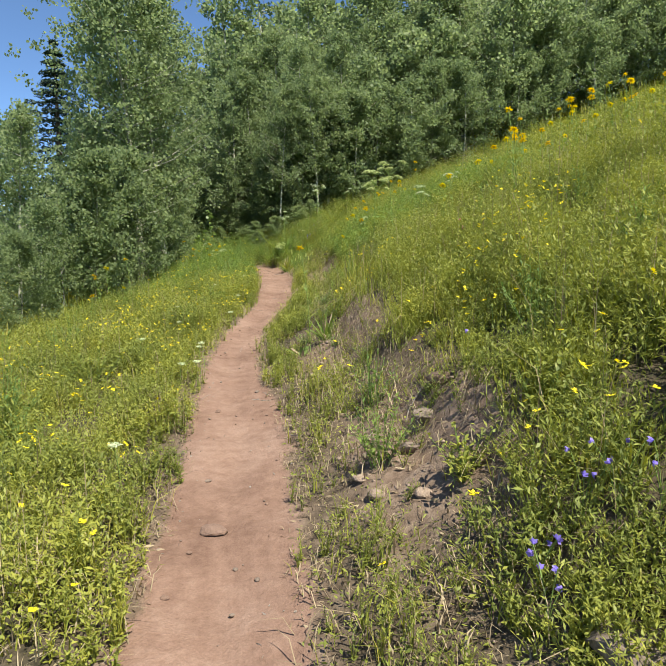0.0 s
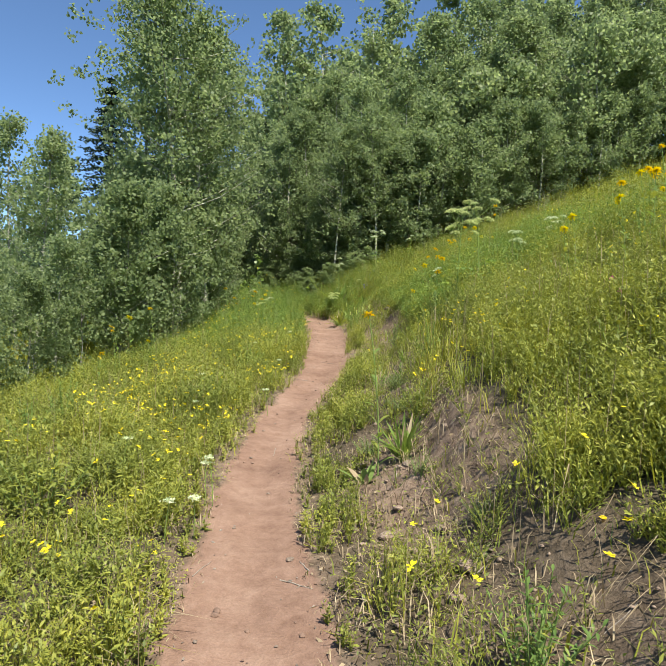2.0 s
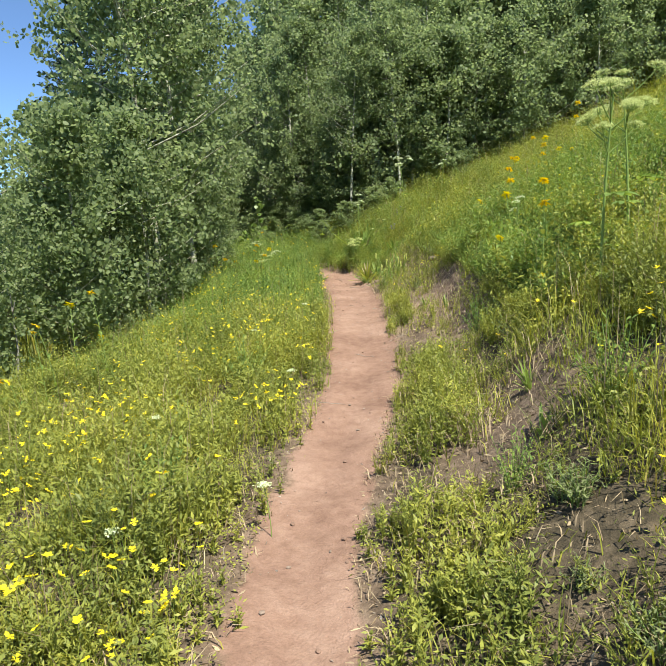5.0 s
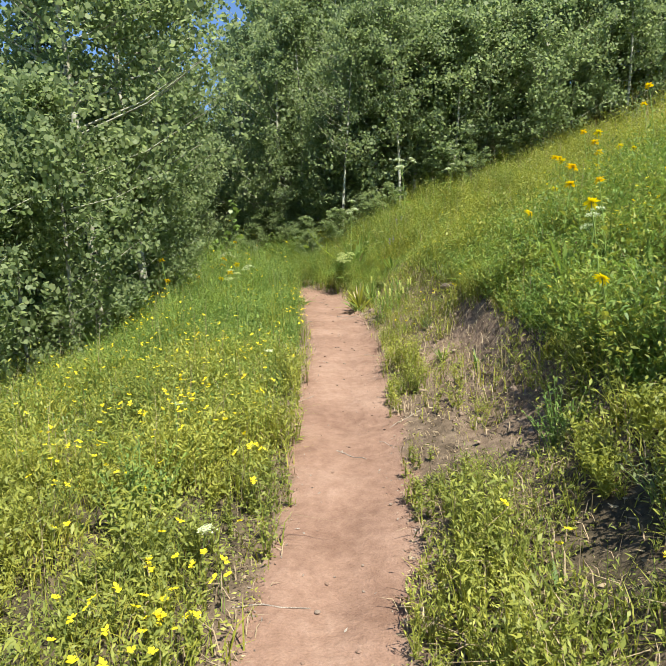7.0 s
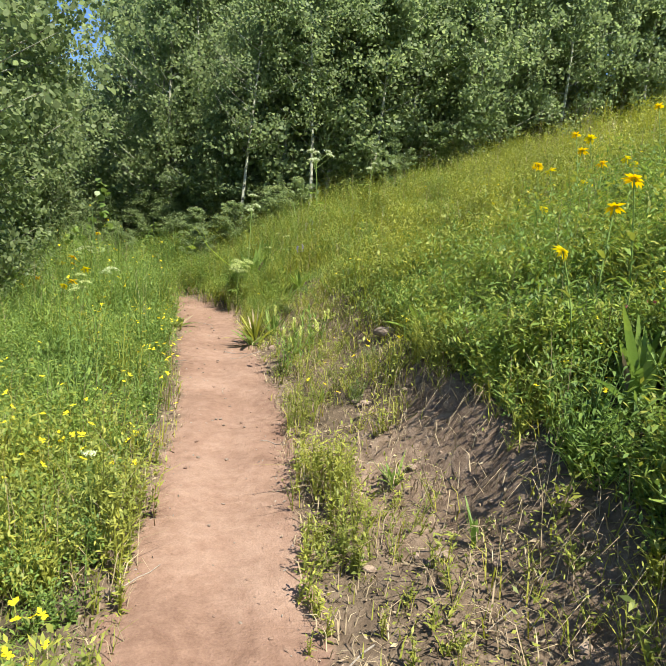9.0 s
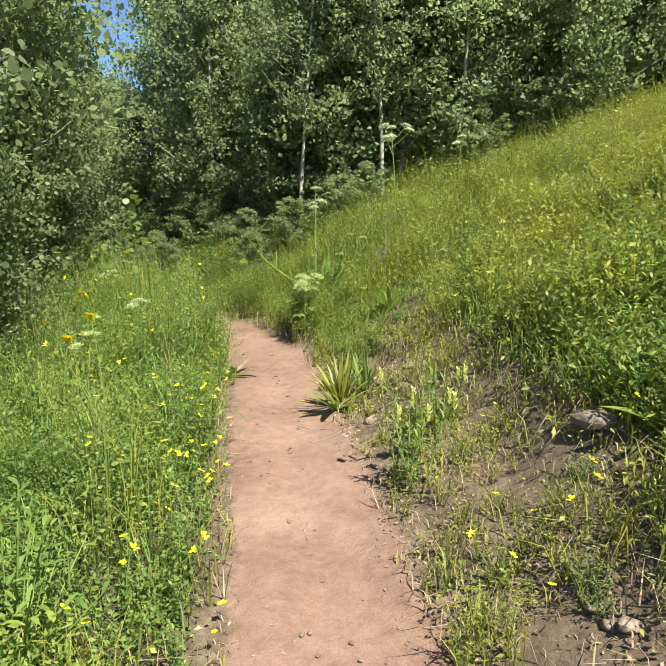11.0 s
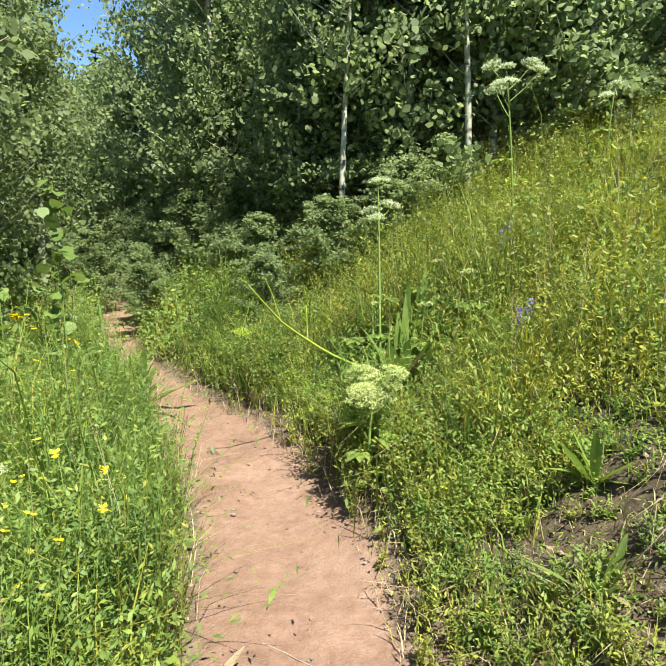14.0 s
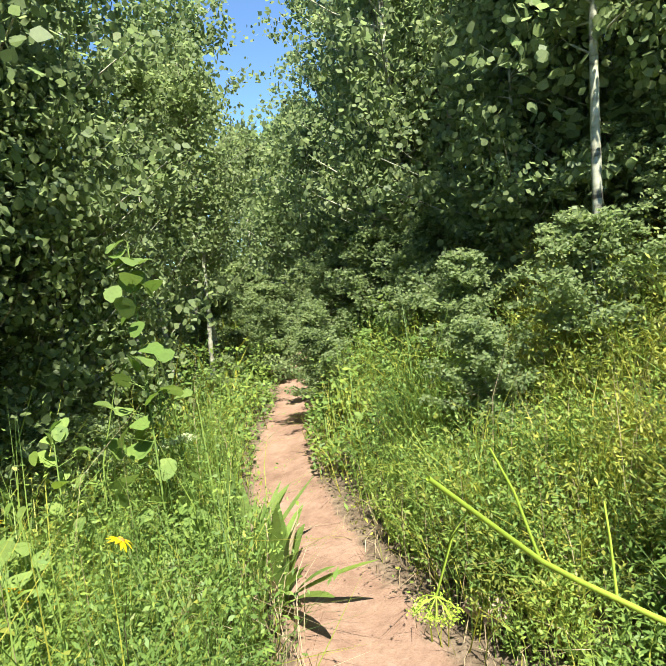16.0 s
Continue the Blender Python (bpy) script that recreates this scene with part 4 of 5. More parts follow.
def strap_leaf(length, width, rise, turn, fold=0.25, droop=0.5, n=7):
    """A long pointed leaf with a folded midrib, arching out from the base."""
    q = np.linspace(0, 1, n)
    out, up = q * length * math.cos(rise), length * (math.sin(rise) * q - droop * 0.5 * q * q)
    w = width * 0.5 * np.sin(math.pi * np.clip(q * 0.9 + 0.08, 0, 1)) ** 0.8
    u, sd = np.array([math.cos(turn), math.sin(turn), 0]), np.array([-math.sin(turn), math.cos(turn), 0])
    mid = out[:, None] * u + up[:, None] * np.array([0, 0, 1.0])
    lift = np.array([0, 0, 1.0]) * (w * fold)[:, None]
    v = np.concatenate([mid - sd * w[:, None] + lift, mid, mid + sd * w[:, None] + lift])
    i = np.arange(n - 1)
    return v, [np.concatenate([np.stack([i, i + n, i + n + 1, i + 1], -1), np.stack([i + n, i + 2 * n, i + 2 * n + 1, i + n + 1], -1)])]


# ---- herb clumps that stand out of the meadow ----
def herb_clump(seed, h, rad, material, label, aspect, size):
    r = np.random.default_rng(seed)
    t = empty("herb_clump", (0, 0, 0))
    stalks, fol = [], []
    for k in range(20):
        a, out, hh = r.uniform(0, 6.283), rad * math.sqrt(r.uniform(0, 1)), h * r.uniform(0.6, 1.1)
        q = np.linspace(0, 1, 5)
        st = np.stack([np.cos(a) * out * (0.25 + 0.75 * q ** 1.4), np.sin(a) * out * (0.25 + 0.75 * q ** 1.4), hh * (1 - 0.3 * out / rad) * q - 0.03 * (q == 0)], -1)
        stalks.append(tube(st, np.linspace(0.0028, 0.0015, 5), 4))
        for j in range(12):
            f = 0.15 + 0.85 * j / 11
            root = np.array([np.interp(f, q, st[:, c]) for c in range(3)])
            lf = strap_leaf(size * r.uniform(0.7, 1.25) * (1.15 - 0.45 * f), size * aspect * r.uniform(0.8, 1.2), r.normal(0.6, 0.3), j * 2.4 + a, 0.3, r.uniform(0.2, 0.8), 4)
            fol.append((lf[0] + root, lf[1]))
    tagged(part("stem", join_arrays(stalks), STEM, t, "thin green stems"), kind="stuff")
    tagged(part("foliage", join_arrays(fol), material, t), kind="stuff")
    return tagged(t, label, "plant", "leafy herb clumps in the meadow")


kinds = [herb_clump(700, 0.34, 0.22, FORB, "bushy olive-green herb clump in the meadow", 0.28, 0.06), herb_clump(701, 0.42, 0.2, LUSH, "bushy bright green herb clump in the meadow", 0.22, 0.05),
         herb_clump(702, 0.3, 0.24, SAGE, "bushy grey-green herb clump in the meadow", 0.2, 0.055), herb_clump(703, 0.26, 0.2, FORB, "low bushy yellow-green herb clump", 0.4, 0.045),
         herb_clump(704, 0.2, 0.15, SAGE, "small grey-green tuft on the dry bank", 0.18, 0.045)]
hb = np.random.default_rng(44)
placed = 0
while placed < 240:
    y = hb.uniform(1.6, 21.5)
    side = hb.uniform()
    d_ = -hb.uniform(0.75, 3.2) if side < 0.34 else (hb.uniform(1.3, 4.2) if side < 0.8 else hb.uniform(0.7, 1.2))
    x = float(np.interp(y, _s, _cx)) + d_
    if float(bareness(np.array([d_]), np.array([y]))[0]) > 0.45 and hb.uniform() < 0.75:
        continue
    low = 0.3 < d_ < 1.25
    which = 4 if low and hb.uniform() < 0.6 else int(hb.integers(0, 4))
    if y > 13 and d_ < 0:
        which = 1 if hb.uniform() < 0.7 else which
    m = Matrix.LocRotScale((x, y, gz(x, y) - 0.02), Euler((0, 0, hb.uniform(0, 6.28))), Vector((1, 1, 1)) * hb.uniform(0.7, 1.25) * (0.65 if low else 1.0) * (1.25 if y > 14 and d_ < 0 else 1.0))
    if placed < len(kinds):
        which = placed
        kinds[placed].matrix_basis = m
    else:
        copy_thing(kinds[which], m)
    placed += 1


# ---- small flowers in drifts ----
def yellow_drift(d, s, x, y):
    left = (d < -0.4) * (d > -2.6) * np.clip(0.25 + wave(x, y, 1.6, 8), 0.06, 1) * np.interp(s, [0, 6, 8, 12, 14, 17, 19], [0.6, 0.6, 1, 1, 0.8, 0.6, 0.25])
    right = (d > 0.6) * np.clip(wave(x, y, 1.3, 9) - 0.1, 0, 1) * 0.6 * np.where(s < 17, 1.0, 0.3)
    patch = np.exp(-((x - 1.05) / 0.4) ** 2 - ((y - 4.3) / 0.5) ** 2) * 0.9
    return (left + right + patch) * (1 - bareness(d, s))


fp, fd, fs_ = scatter(17000, -4.2, 3.2, 0.8, 20, yellow_drift)
fh = stand(fd, fs_, fp[:, 0], fp[:, 1]) * rng.uniform(0.85, 1.25, len(fp))
fl = rng.uniform(-0.05, 0.05, (len(fp), 2))
ft = fp + np.stack([fl[:, 0], fl[:, 1], fh], -1)
heads = []
nod, toward = rng.uniform(0.0, 0.9, len(ft)), rng.uniform(0, 6.28, len(ft))
for k in range(5):
    a = rng.uniform(0, 0.4, len(ft)) + k * 1.2566
    L = rng.uniform(0.010, 0.020, len(ft))
    u = np.stack([np.cos(a), np.sin(a), 0.25 + nod * np.cos(a - toward)], -1) * L[:, None]
    w = np.stack([-np.sin(a), np.cos(a), 0 * a], -1) * (L * 0.5)[:, None]
    v = np.stack([ft, ft + u * 0.7 + w, ft + u * 1.15, ft + u * 0.7 - w], 1).reshape(-1, 3)
    heads.append((v, [np.arange(len(ft))[:, None] * 4 + np.array([[0, 1, 2, 3]])]))
tagged(part("small_yellow_flowers", join_arrays(heads), YELLOW), "many small bright yellow meadow flowers", "flowers", kind="stuff")
stems = blades(fp, fh * 1.0, np.full(len(fp), 0.003), rng.uniform(0, 6.28, len(fp)), np.full(len(fp), 0.05))
tagged(part("flower_stalks", stems, STEM), "thin green stalks of the small flowers", "stalks", kind="stuff")


# ---- single plants ----
def rosette(x, y, count, size, seed, label, wide=0.16, material=None, upright=0.9):
    r = np.random.default_rng(seed)
    t = empty("broadleaf_plant", (x, y, gz(x, y) - 0.01))
    for k in range(count):
        inner = k / count
        lf = strap_leaf(size * r.uniform(0.55, 1.15), size * wide * r.uniform(0.6, 1.25), np.clip(r.normal(0.75 + 0.55 * inner, 0.28), 0.1, 1.45) * upright, r.uniform(0, 6.2832), r.uniform(0.1, 0.5), r.uniform(0.05, 0.75))
        lf = (lf[0] + [r.normal(0, 0.04 * size), r.normal(0, 0.04 * size), 0] , lf[1])
        dry = k % 9 == 4
        part("leaf", lf, STRAW if dry else material or BROADLEAF, t, "dry brown leaf" if dry else "", smooth=True)
    return tagged(t, label, "plant")


R = "clump of long pointed green leaves on the bank"
rosette(-0.06, 5.98, 44, 0.36, 1, R, 0.075, LUSH, 1.1)
rosette(-0.30, 5.84, 14, 0.2, 2, "small tuft of fresh green leaves on bare soil", 0.2)
rosette(-1.24, 16.72, 60, 0.48, 3, "spiky clump of long pointed leaves beside the path", 0.05, FORB, 1.1)
rosette(-1.28, 16.64, 13, 0.34, 15, "low drooping broad leaves at the path's rim", 0.15, None, 0.6)
rosette(-1.05, 16.85, 30, 0.4, 16, "spiky clump of long pointed leaves beside the path", 0.055, LUSH, 1.05)
rosette(-2.5, 17.45, 24, 0.42, 4, "clump of broad pale leaves in the lush herbs", 0.2, None, 1.05)
rosette(-2.24, 17.72, 14, 0.3, 24, "low broad pale leaves at the path's rim", 0.2, None, 0.8)
rosette(-3.0, 19.2, 40, 0.58, 5, "clump of broad upright leaves beside the path", 0.11, None, 1.12)
rosette(-3.2, 19.6, 34, 0.56, 17, "clump of broad upright leaves beside the path", 0.11, None, 1.12)
rosette(-3.38, 19.3, 26, 0.58, 18, "clump of broad upright leaves beside the path", 0.12, None, 1.12)
for k, (x, y) in enumerate([(-3.75, 20.5), (-3.6, 20.95), (-3.95, 21.3)]):
    rosette(x, y, 30, 0.62, 120 + k, "clump of broad upright leaves beside the path", 0.12, LUSH if k % 2 else None, 1.15)
rosette(-3.25, 19.95, 18, 0.4, 125, "small clump of broad upright leaves beside the path", 0.15, None, 1.1)
rosette(-2.78, 18.6, 22, 0.4, 6, "clump of broad upright leaves beside the path", 0.15, None, 1.0)
rosette(-1.42, 19.95, 44, 0.66, 7, "bright yellow-green leaf clump among the grass", 0.12, LUSH, 1.1)
rosette(-1.3, 20.4, 40, 0.65, 8, "bright yellow-green leaf clump among the grass", 0.12, LUSH, 1.1)
rosette(0.5, 12.3, 30, 0.5, 9, "tall green blade-leaved clump on the hillside", 0.09, LUSH, 1.15)
rosette(0.75, 11.6, 30, 0.5, 10, "tall green blade-leaved clump on the hillside", 0.09, LUSH, 1.15)
rosette(-0.9, 17.9, 12, 0.3, 12, R, 0.13)
rosette(-1.92, 13.0, 16, 0.26, 19, "dark green broad-leaved plant in the flowers", 0.24)
rosette(0.2, 13.5, 16, 0.34, 50, "bright yellow-green broad-leaved plant on top of the bank", 0.15, LUSH, 0.95)
rosette(0.4, 13.0, 16, 0.34, 51, "bright yellow-green broad-leaved plant on top of the bank", 0.15, LUSH, 0.95)
rosette(0.55, 13.7, 16, 0.34, 52, "bright yellow-green broad-leaved plant on top of the bank", 0.15, LUSH, 0.95)
rosette(0.3, 14.1, 16, 0.34, 53, "bright yellow-green broad-leaved plant on top of the bank", 0.15, LUSH, 0.95)
rosette(0.75, 13.3, 16, 0.34, 54, "bright yellow-green broad-leaved plant on top of the bank", 0.15, LUSH, 0.95)
rosette(0.1, 14.6, 16, 0.34, 55, "bright yellow-green broad-leaved plant on top of the bank", 0.15, LUSH, 0.95)
rosette(0.62, 12.5, 16, 0.34, 56, "bright yellow-green broad-leaved plant on top of the bank", 0.15, LUSH, 0.95)
rosette(0.95, 12.8, 16, 0.34, 57, "bright yellow-green broad-leaved plant on top of the bank", 0.15, LUSH, 0.95)
rosette(-0.75, 18.4, 12, 0.3, 13, R, 0.13, LUSH)
rosette(0.35, 13.6, 10, 0.22, 14, "small tuft of fresh green leaves on bare soil", 0.2, LUSH)

rosette(0.02, 8.7, 16, 0.20, 30, "small grassy tuft of green leaves below the bank", 0.08, LUSH, 1.05)
rosette(-0.05, 8.1, 12, 0.22, 31, "small grassy tuft of green leaves below the bank", 0.08, LUSH, 1.05)
rosette(0.05, 10.6, 14, 0.24, 32, "small grassy tuft of green leaves below the bank", 0.08, LUSH, 1.05)
rosette(-0.25, 9.6, 12, 0.20, 33, "small grassy tuft of green leaves below the bank", 0.08, LUSH, 1.05)
rosette(-0.35, 12.9, 14, 0.22, 34, "small grassy tuft of green leaves below the bank", 0.08, LUSH, 1.05)
rosette(-0.15, 12.2, 12, 0.24, 35, "small grassy tuft of green leaves below the bank", 0.08, LUSH, 1.05)
rosette(-0.65, 14.4, 12, 0.20, 36, "small grassy tuft of green leaves below the bank", 0.08, LUSH, 1.05)
rosette(-1.4, 18.65, 16, 0.22, 37, "small grassy tuft of green leaves below the bank", 0.08, LUSH, 1.05)
rosette(-1.22, 18.05, 14, 0.24, 38, "small grassy tuft of green leaves below the bank", 0.08, LUSH, 1.05)


def disc_chunk(rad, thick, n=10):
    a = np.linspace(0, 6.2832, n, False)
    ring = np.stack([np.cos(a) * rad, np.sin(a) * rad, 0 * a], -1)
    v = np.concatenate([ring, ring * 0.75 + [0, 0, thick], [[0, 0, thick * 1.15]]])
    i = np.arange(n)
    j = (i + 1) % n
    return v, [np.stack([i, j, j + n, i + n], -1), np.stack([i + n, j + n, np.full(n, 2 * n)], -1)]


def turned(chunk, m):
    v, f = chunk
    v = np.asarray(v)
    return v @ np.array(m.to_3x3()).T + np.array(m.translation), f


def sunflower(seed, h, rad, label):
    """Tall stalk with a nodding yellow ray flower."""
    r = np.random.default_rng(seed)
    t = empty("yellow_sunflower", (0, 0, 0))
    st = bent(h, r.uniform(0.05, 0.22), r.uniform(0, 6.28))
    part("stem", tube(st, np.linspace(0.005, 0.0032, len(st)), 5), STEM, t, smooth=True)
    m = Matrix.Translation(st[-1]) @ Euler((r.uniform(0.5, 1.25), 0, r.uniform(2.2, 4.2))).to_matrix().to_4x4()
    n = 12
    for k in range(n):
        lf = strap_leaf(rad, rad * 0.34, r.uniform(-0.3, 0.3), k * 6.2832 / n + r.normal(0, 0.08), 0.2, r.uniform(0.1, 0.9), 4)
        part("petal", turned((lf[0] + [0, 0, 0.003], lf[1]), m), YELLOW if seed % 3 == 0 else GOLD, t, smooth=True)
    part("flower_disc", turned(disc_chunk(rad * 0.3, rad * 0.16), m), DISC, t, "brown domed flower disc", True)
    for k in range(9):
        lf = strap_leaf(0.15 - 0.008 * k, 0.032, 0.8, k * 2.4 + r.uniform(-0.4, 0.4), 0.3, 0.7)
        root = np.array([np.interp((0.08 + 0.085 * k) * h, st[:, 2], st[:, c]) for c in range(3)])
        part("leaf", (lf[0] + root, lf[1]), FORB if k % 2 else LUSH, t, smooth=True)
    return tagged(t, label, "flower", "yellow sunflowers on the hillside")


SF = "golden yellow wild sunflower on a tall stalk"
sfs = [sunflower(20 + k, (1.02, 0.62, 0.7, 0.78, 0.86)[k], 0.042 + 0.003 * k, SF) for k in range(5)]
spots = [(-0.22, 5.9), (0.26, 10.7), (0.45, 10.3), (0.62, 10.9)]
spots += [(0.43, 11.4), (0.5, 11.5), (0.42, 12.75), (0.62, 13.0), (0.75, 12.9)]
spots += [(1.5 + rng.uniform(-0.6, 0.7), 15.2 + rng.uniform(-0.6, 0.7)) for _k in range(13)]
spots += [(3.0 + rng.uniform(-0.7, 1.0), 9.0 + rng.uniform(-0.8, 1.2)) for _k in range(22)]
spots += [(2.0 + rng.uniform(-0.6, 0.6), 7.4 + rng.uniform(-0.6, 0.6)) for _k in range(6)]
spots += [(-4.0 + rng.uniform(-0.3, 0.5), 9.5 + rng.uniform(-1.5, 2.5)) for _k in range(7)]
spots += [(-3.9 + rng.uniform(-0.4, 0.5), 19.3 + rng.uniform(-1.6, 1.6)) for _k in range(7)]
spots += [(3.9 + rng.uniform(-0.8, 1.2), 8.2 + rng.uniform(-0.8, 1.5)) for _k in range(16)]
spots += [(-3.3 + rng.uniform(-0.3, 0.5), 15.5 + rng.uniform(-1.6, 2.6)) for _k in range(6)]
spots = [q for q in spots if not -0.55 < trail_frame(*q)[0][0] < 0.35]
for n_, (x, y) in enumerate(spots):
    m = Matrix.LocRotScale((x, y, gz(x, y) - 0.02), Euler((0, 0, rng.uniform(-0.6, 0.6))), Vector((1, 1, 1)) * rng.uniform(0.85, 1.2))
    if n_ == 0:
        m = pose(x, y, gz(x, y) - 0.02)
    if n_ < len(sfs):
        sfs[n_].matrix_basis = m
    else:
        copy_thing(sfs[n_ % len(sfs)], m)


def umbel_chunks(r, at_, rad, up, rays=14):
    """A flat flower umbel: thin rays and their clusters of florets."""
    rod, flo = [], []
    m = Vector(up).normalized().to_track_quat("Z", "Y").to_matrix().to_4x4()
    m.translation = at_
    for k in range(rays):
        a, q = k * 2.4, math.sqrt((k + 0.5) / rays)
        e = np.array([math.cos(a) * rad * q, math.sin(a) * rad * q, rad * (0.72 - 0.4 * q * q)])
        rod.append(turned(tube([(0, 0, 0), e * 0.6 + [0, 0, -0.1 * rad], e], [0.0022, 0.0018, 0.0012], 4), m))
        n = 38
        c = e + r.normal(0, 1, (n, 3)) * [rad * 0.14, rad * 0.14, rad * 0.08]
        flo.append(turned(leaves(c, rad * 0.1, rad * 0.085, r, 0.5), m))
    return join_arrays(rod), join_arrays(flo)


def lobed_leaf(r, size, turn, rise):
    """A big cut leaf: five pointed lobes on a stalk."""
    out = []
    for k in range(5):
        lf = strap_leaf(size * (1.0 - 0.15 * abs(k - 2)), size * 0.42, 0.15, turn + (k - 2) * 0.62, 0.2, 0.6, 5)
        out.append((lf[0] + np.array([math.cos(turn), math.sin(turn), 0]) * size * 0.55 * math.cos(rise) + [0, 0, size * 0.55 * math.sin(rise)], lf[1]))
    out.append(tube([(0, 0, 0), np.array([math.cos(turn) * math.cos(rise), math.sin(turn) * math.cos(rise), math.sin(rise)]) * size * 0.55], [0.004, 0.003], 4))
    return join_arrays(out)


def cow_parsnip(x, y, h, seed, heads_, label, rad=0.075, spread=0.5, leafy_=4, lobes=None, bloom=None):
    r = np.random.default_rng(seed)
    t = empty("cow_parsnip", (x, y, gz(x, y) - 0.02))
    st = bent(h, 0.06, r.uniform(0, 6.28))
    part("stem", tube(st, np.linspace(0.011, 0.005, len(st)), 7), STEM, t, smooth=True)
    for k in range(heads_):
        a = k * 2.1 + r.uniform(-0.4, 0.4)
        f = 1.0 if k == 0 else r.uniform(0.72, 0.95)
        b = np.array([np.interp(f * h, st[:, 2], st[:, 0]), np.interp(f * h, st[:, 2], st[:, 1]), f * h])
        ln = 0.02 if k == 0 else spread * h * r.uniform(0.16, 0.3)
        e = b + np.array([math.cos(a) * ln * 0.75, math.sin(a) * ln * 0.75, ln * 0.7])
        if k:
            part("side_stem", tube([b, (b + e) / 2 + [0, 0, -0.01], e], [0.005, 0.004, 0.003], 5), STEM, t, smooth=True)
        rod, flo = umbel_chunks(r, e, rad * r.uniform(0.75, 1.15), (math.cos(a) * 0.3 * (k > 0), math.sin(a) * 0.3 * (k > 0), 1))
        u = tagged(part("umbel", flo, bloom or WHITE, t, "creamy flower umbel"), kind="stuff")
        part("umbel_stalk", rod, STEM, u)
    for k in range(leafy_):
        f = 0.12 + 0.5 * k / max(leafy_, 1)
        lf = lobed_leaf(r, (lobes or 0.17) * r.uniform(0.8, 1.15), k * 2.2 + seed, 0.6)
        part("leaf", (lf[0] + [0, 0, f * h], lf[1]), LUSH, t, "large cut green leaf")
    return tagged(t, label, "plant", "cow parsnips with white umbels")


CP = "tall cow parsnip with flat white flower umbels"
cow_parsnip(-0.47, 21.15, 1.5, 1, 7, CP + " at the wood's edge", 0.075, 0.8, 5)
cow_parsnip(-1.57, 20.15, 1.42, 2, 4, CP + ", slender stalk", 0.065, 0.4, 3, 0.11)
cow_parsnip(-3.1, 16.6, 0.7, 3, 3, CP, 0.05, 0.6, 4, 0.15, CREAM)
cow_parsnip(-3.4, 17.4, 0.75, 4, 3, CP, 0.05, 0.6, 4, 0.15, CREAM)
cow_parsnip(0.62, 9.45, 1.3, 5, 10, CP + " on the hillside", 0.065, 0.75, 4, 0.17, CREAM)
cow_parsnip(0.95, 9.9, 1.3, 6, 9, CP + " on the hillside", 0.065, 0.75, 4, 0.17, CREAM)
cow_parsnip(1.45, 10.1, 0.75, 7, 7, CP + " on the hillside", 0.05, 0.7, 3)
cow_parsnip(1.95, 10.3, 0.75, 8, 7, CP + " on the hillside", 0.05, 0.7, 3)
cow_parsnip(0.6, 12.2, 0.6, 9, 3, CP + " on the hillside", 0.045, 0.6, 3, 0.12)
cow_parsnip(-1.66, 19.15, 0.62, 10, 16, "leafy cow parsnip with a dense cream flower cluster", 0.07, 1.0, 6, 0.15, CREAM)
cow_parsnip(-3.3, 18.3, 0.75, 11, 4, CP, 0.06, 0.6, 4, 0.14)
cow_parsnip(-3.9, 19.3, 0.95, 12, 4, CP, 0.06, 0.6, 4, 0.2)
cow_parsnip(-4.4, 21.4, 0.75, 13, 3, CP, 0.06, 0.6, 4, 0.22)
for k, (x, y) in enumerate([(-1.62, 20.45), (-1.3, 20.15), (-1.15, 20.7), (-0.95, 20.2)]):
    cow_parsnip(x, y, 0.5, 30 + k, 1, "leafy cow parsnip with bright cut leaves among the grass", 0.05, 0.6, 8, 0.19, CREAM)
cow_parsnip(0.55, 22.0, 0.9, 14, 3, CP, 0.06, 0.6, 5, 0.24)


def paintbrush(x, y, seed, n=7):
    """Leafy stems that end in a pale yellow spike of bracts."""
    r = np.random.default_rng(seed)
    t = empty("yellow_paintbrush", (x, y, gz(x, y) - 0.02))
    for k in range(n):
        h, a = r.uniform(0.3, 0.5), r.uniform(0, 6.28)
        o = np.array([math.cos(a), math.sin(a), 0]) * r.uniform(0.0, 0.11)
        st = bent(h, r.uniform(0.1, 0.35), a) + o
        part("stem", tube(st, np.linspace(0.004, 0.0025, len(st)), 5), STEM, t)
        fol = [(lambda lf, p: (lf[0] + p, lf[1]))(strap_leaf(r.uniform(0.05, 0.1), 0.014, r.uniform(0.5, 1.1), q * 2.4, 0.3, 0.5, 4), np.array([np.interp(f * h, st[:, 2], st[:, c]) for c in range(3)])) for q, f in enumerate(np.linspace(0.1, 0.85, 16))]
        tagged(part("foliage", join_arrays(fol), LUSH, t), kind="stuff")
        if k % 3 == 0:
            br = [(lambda lf, p: (lf[0] + p, lf[1]))(strap_leaf(0.034, 0.016, r.uniform(0.8, 1.3), q * 2.4, 0.3, 0.2, 4), st[-1] + [0, 0, 0.03 - 0.085 * q / 18]) for q in range(18)]
            part("flower_spike", join_arrays(br), PALE, t, "pale yellow spike of bracts")
    return tagged(t, "leafy plant with pale yellow paintbrush spikes on the bank", "flower", "yellow paintbrushes")


for k, (x, y) in enumerate([(-0.80, 15.6), (-0.66, 15.8), (-0.9, 15.25)]):
    paintbrush(x, y, 90 + k, (8, 6, 7)[k])


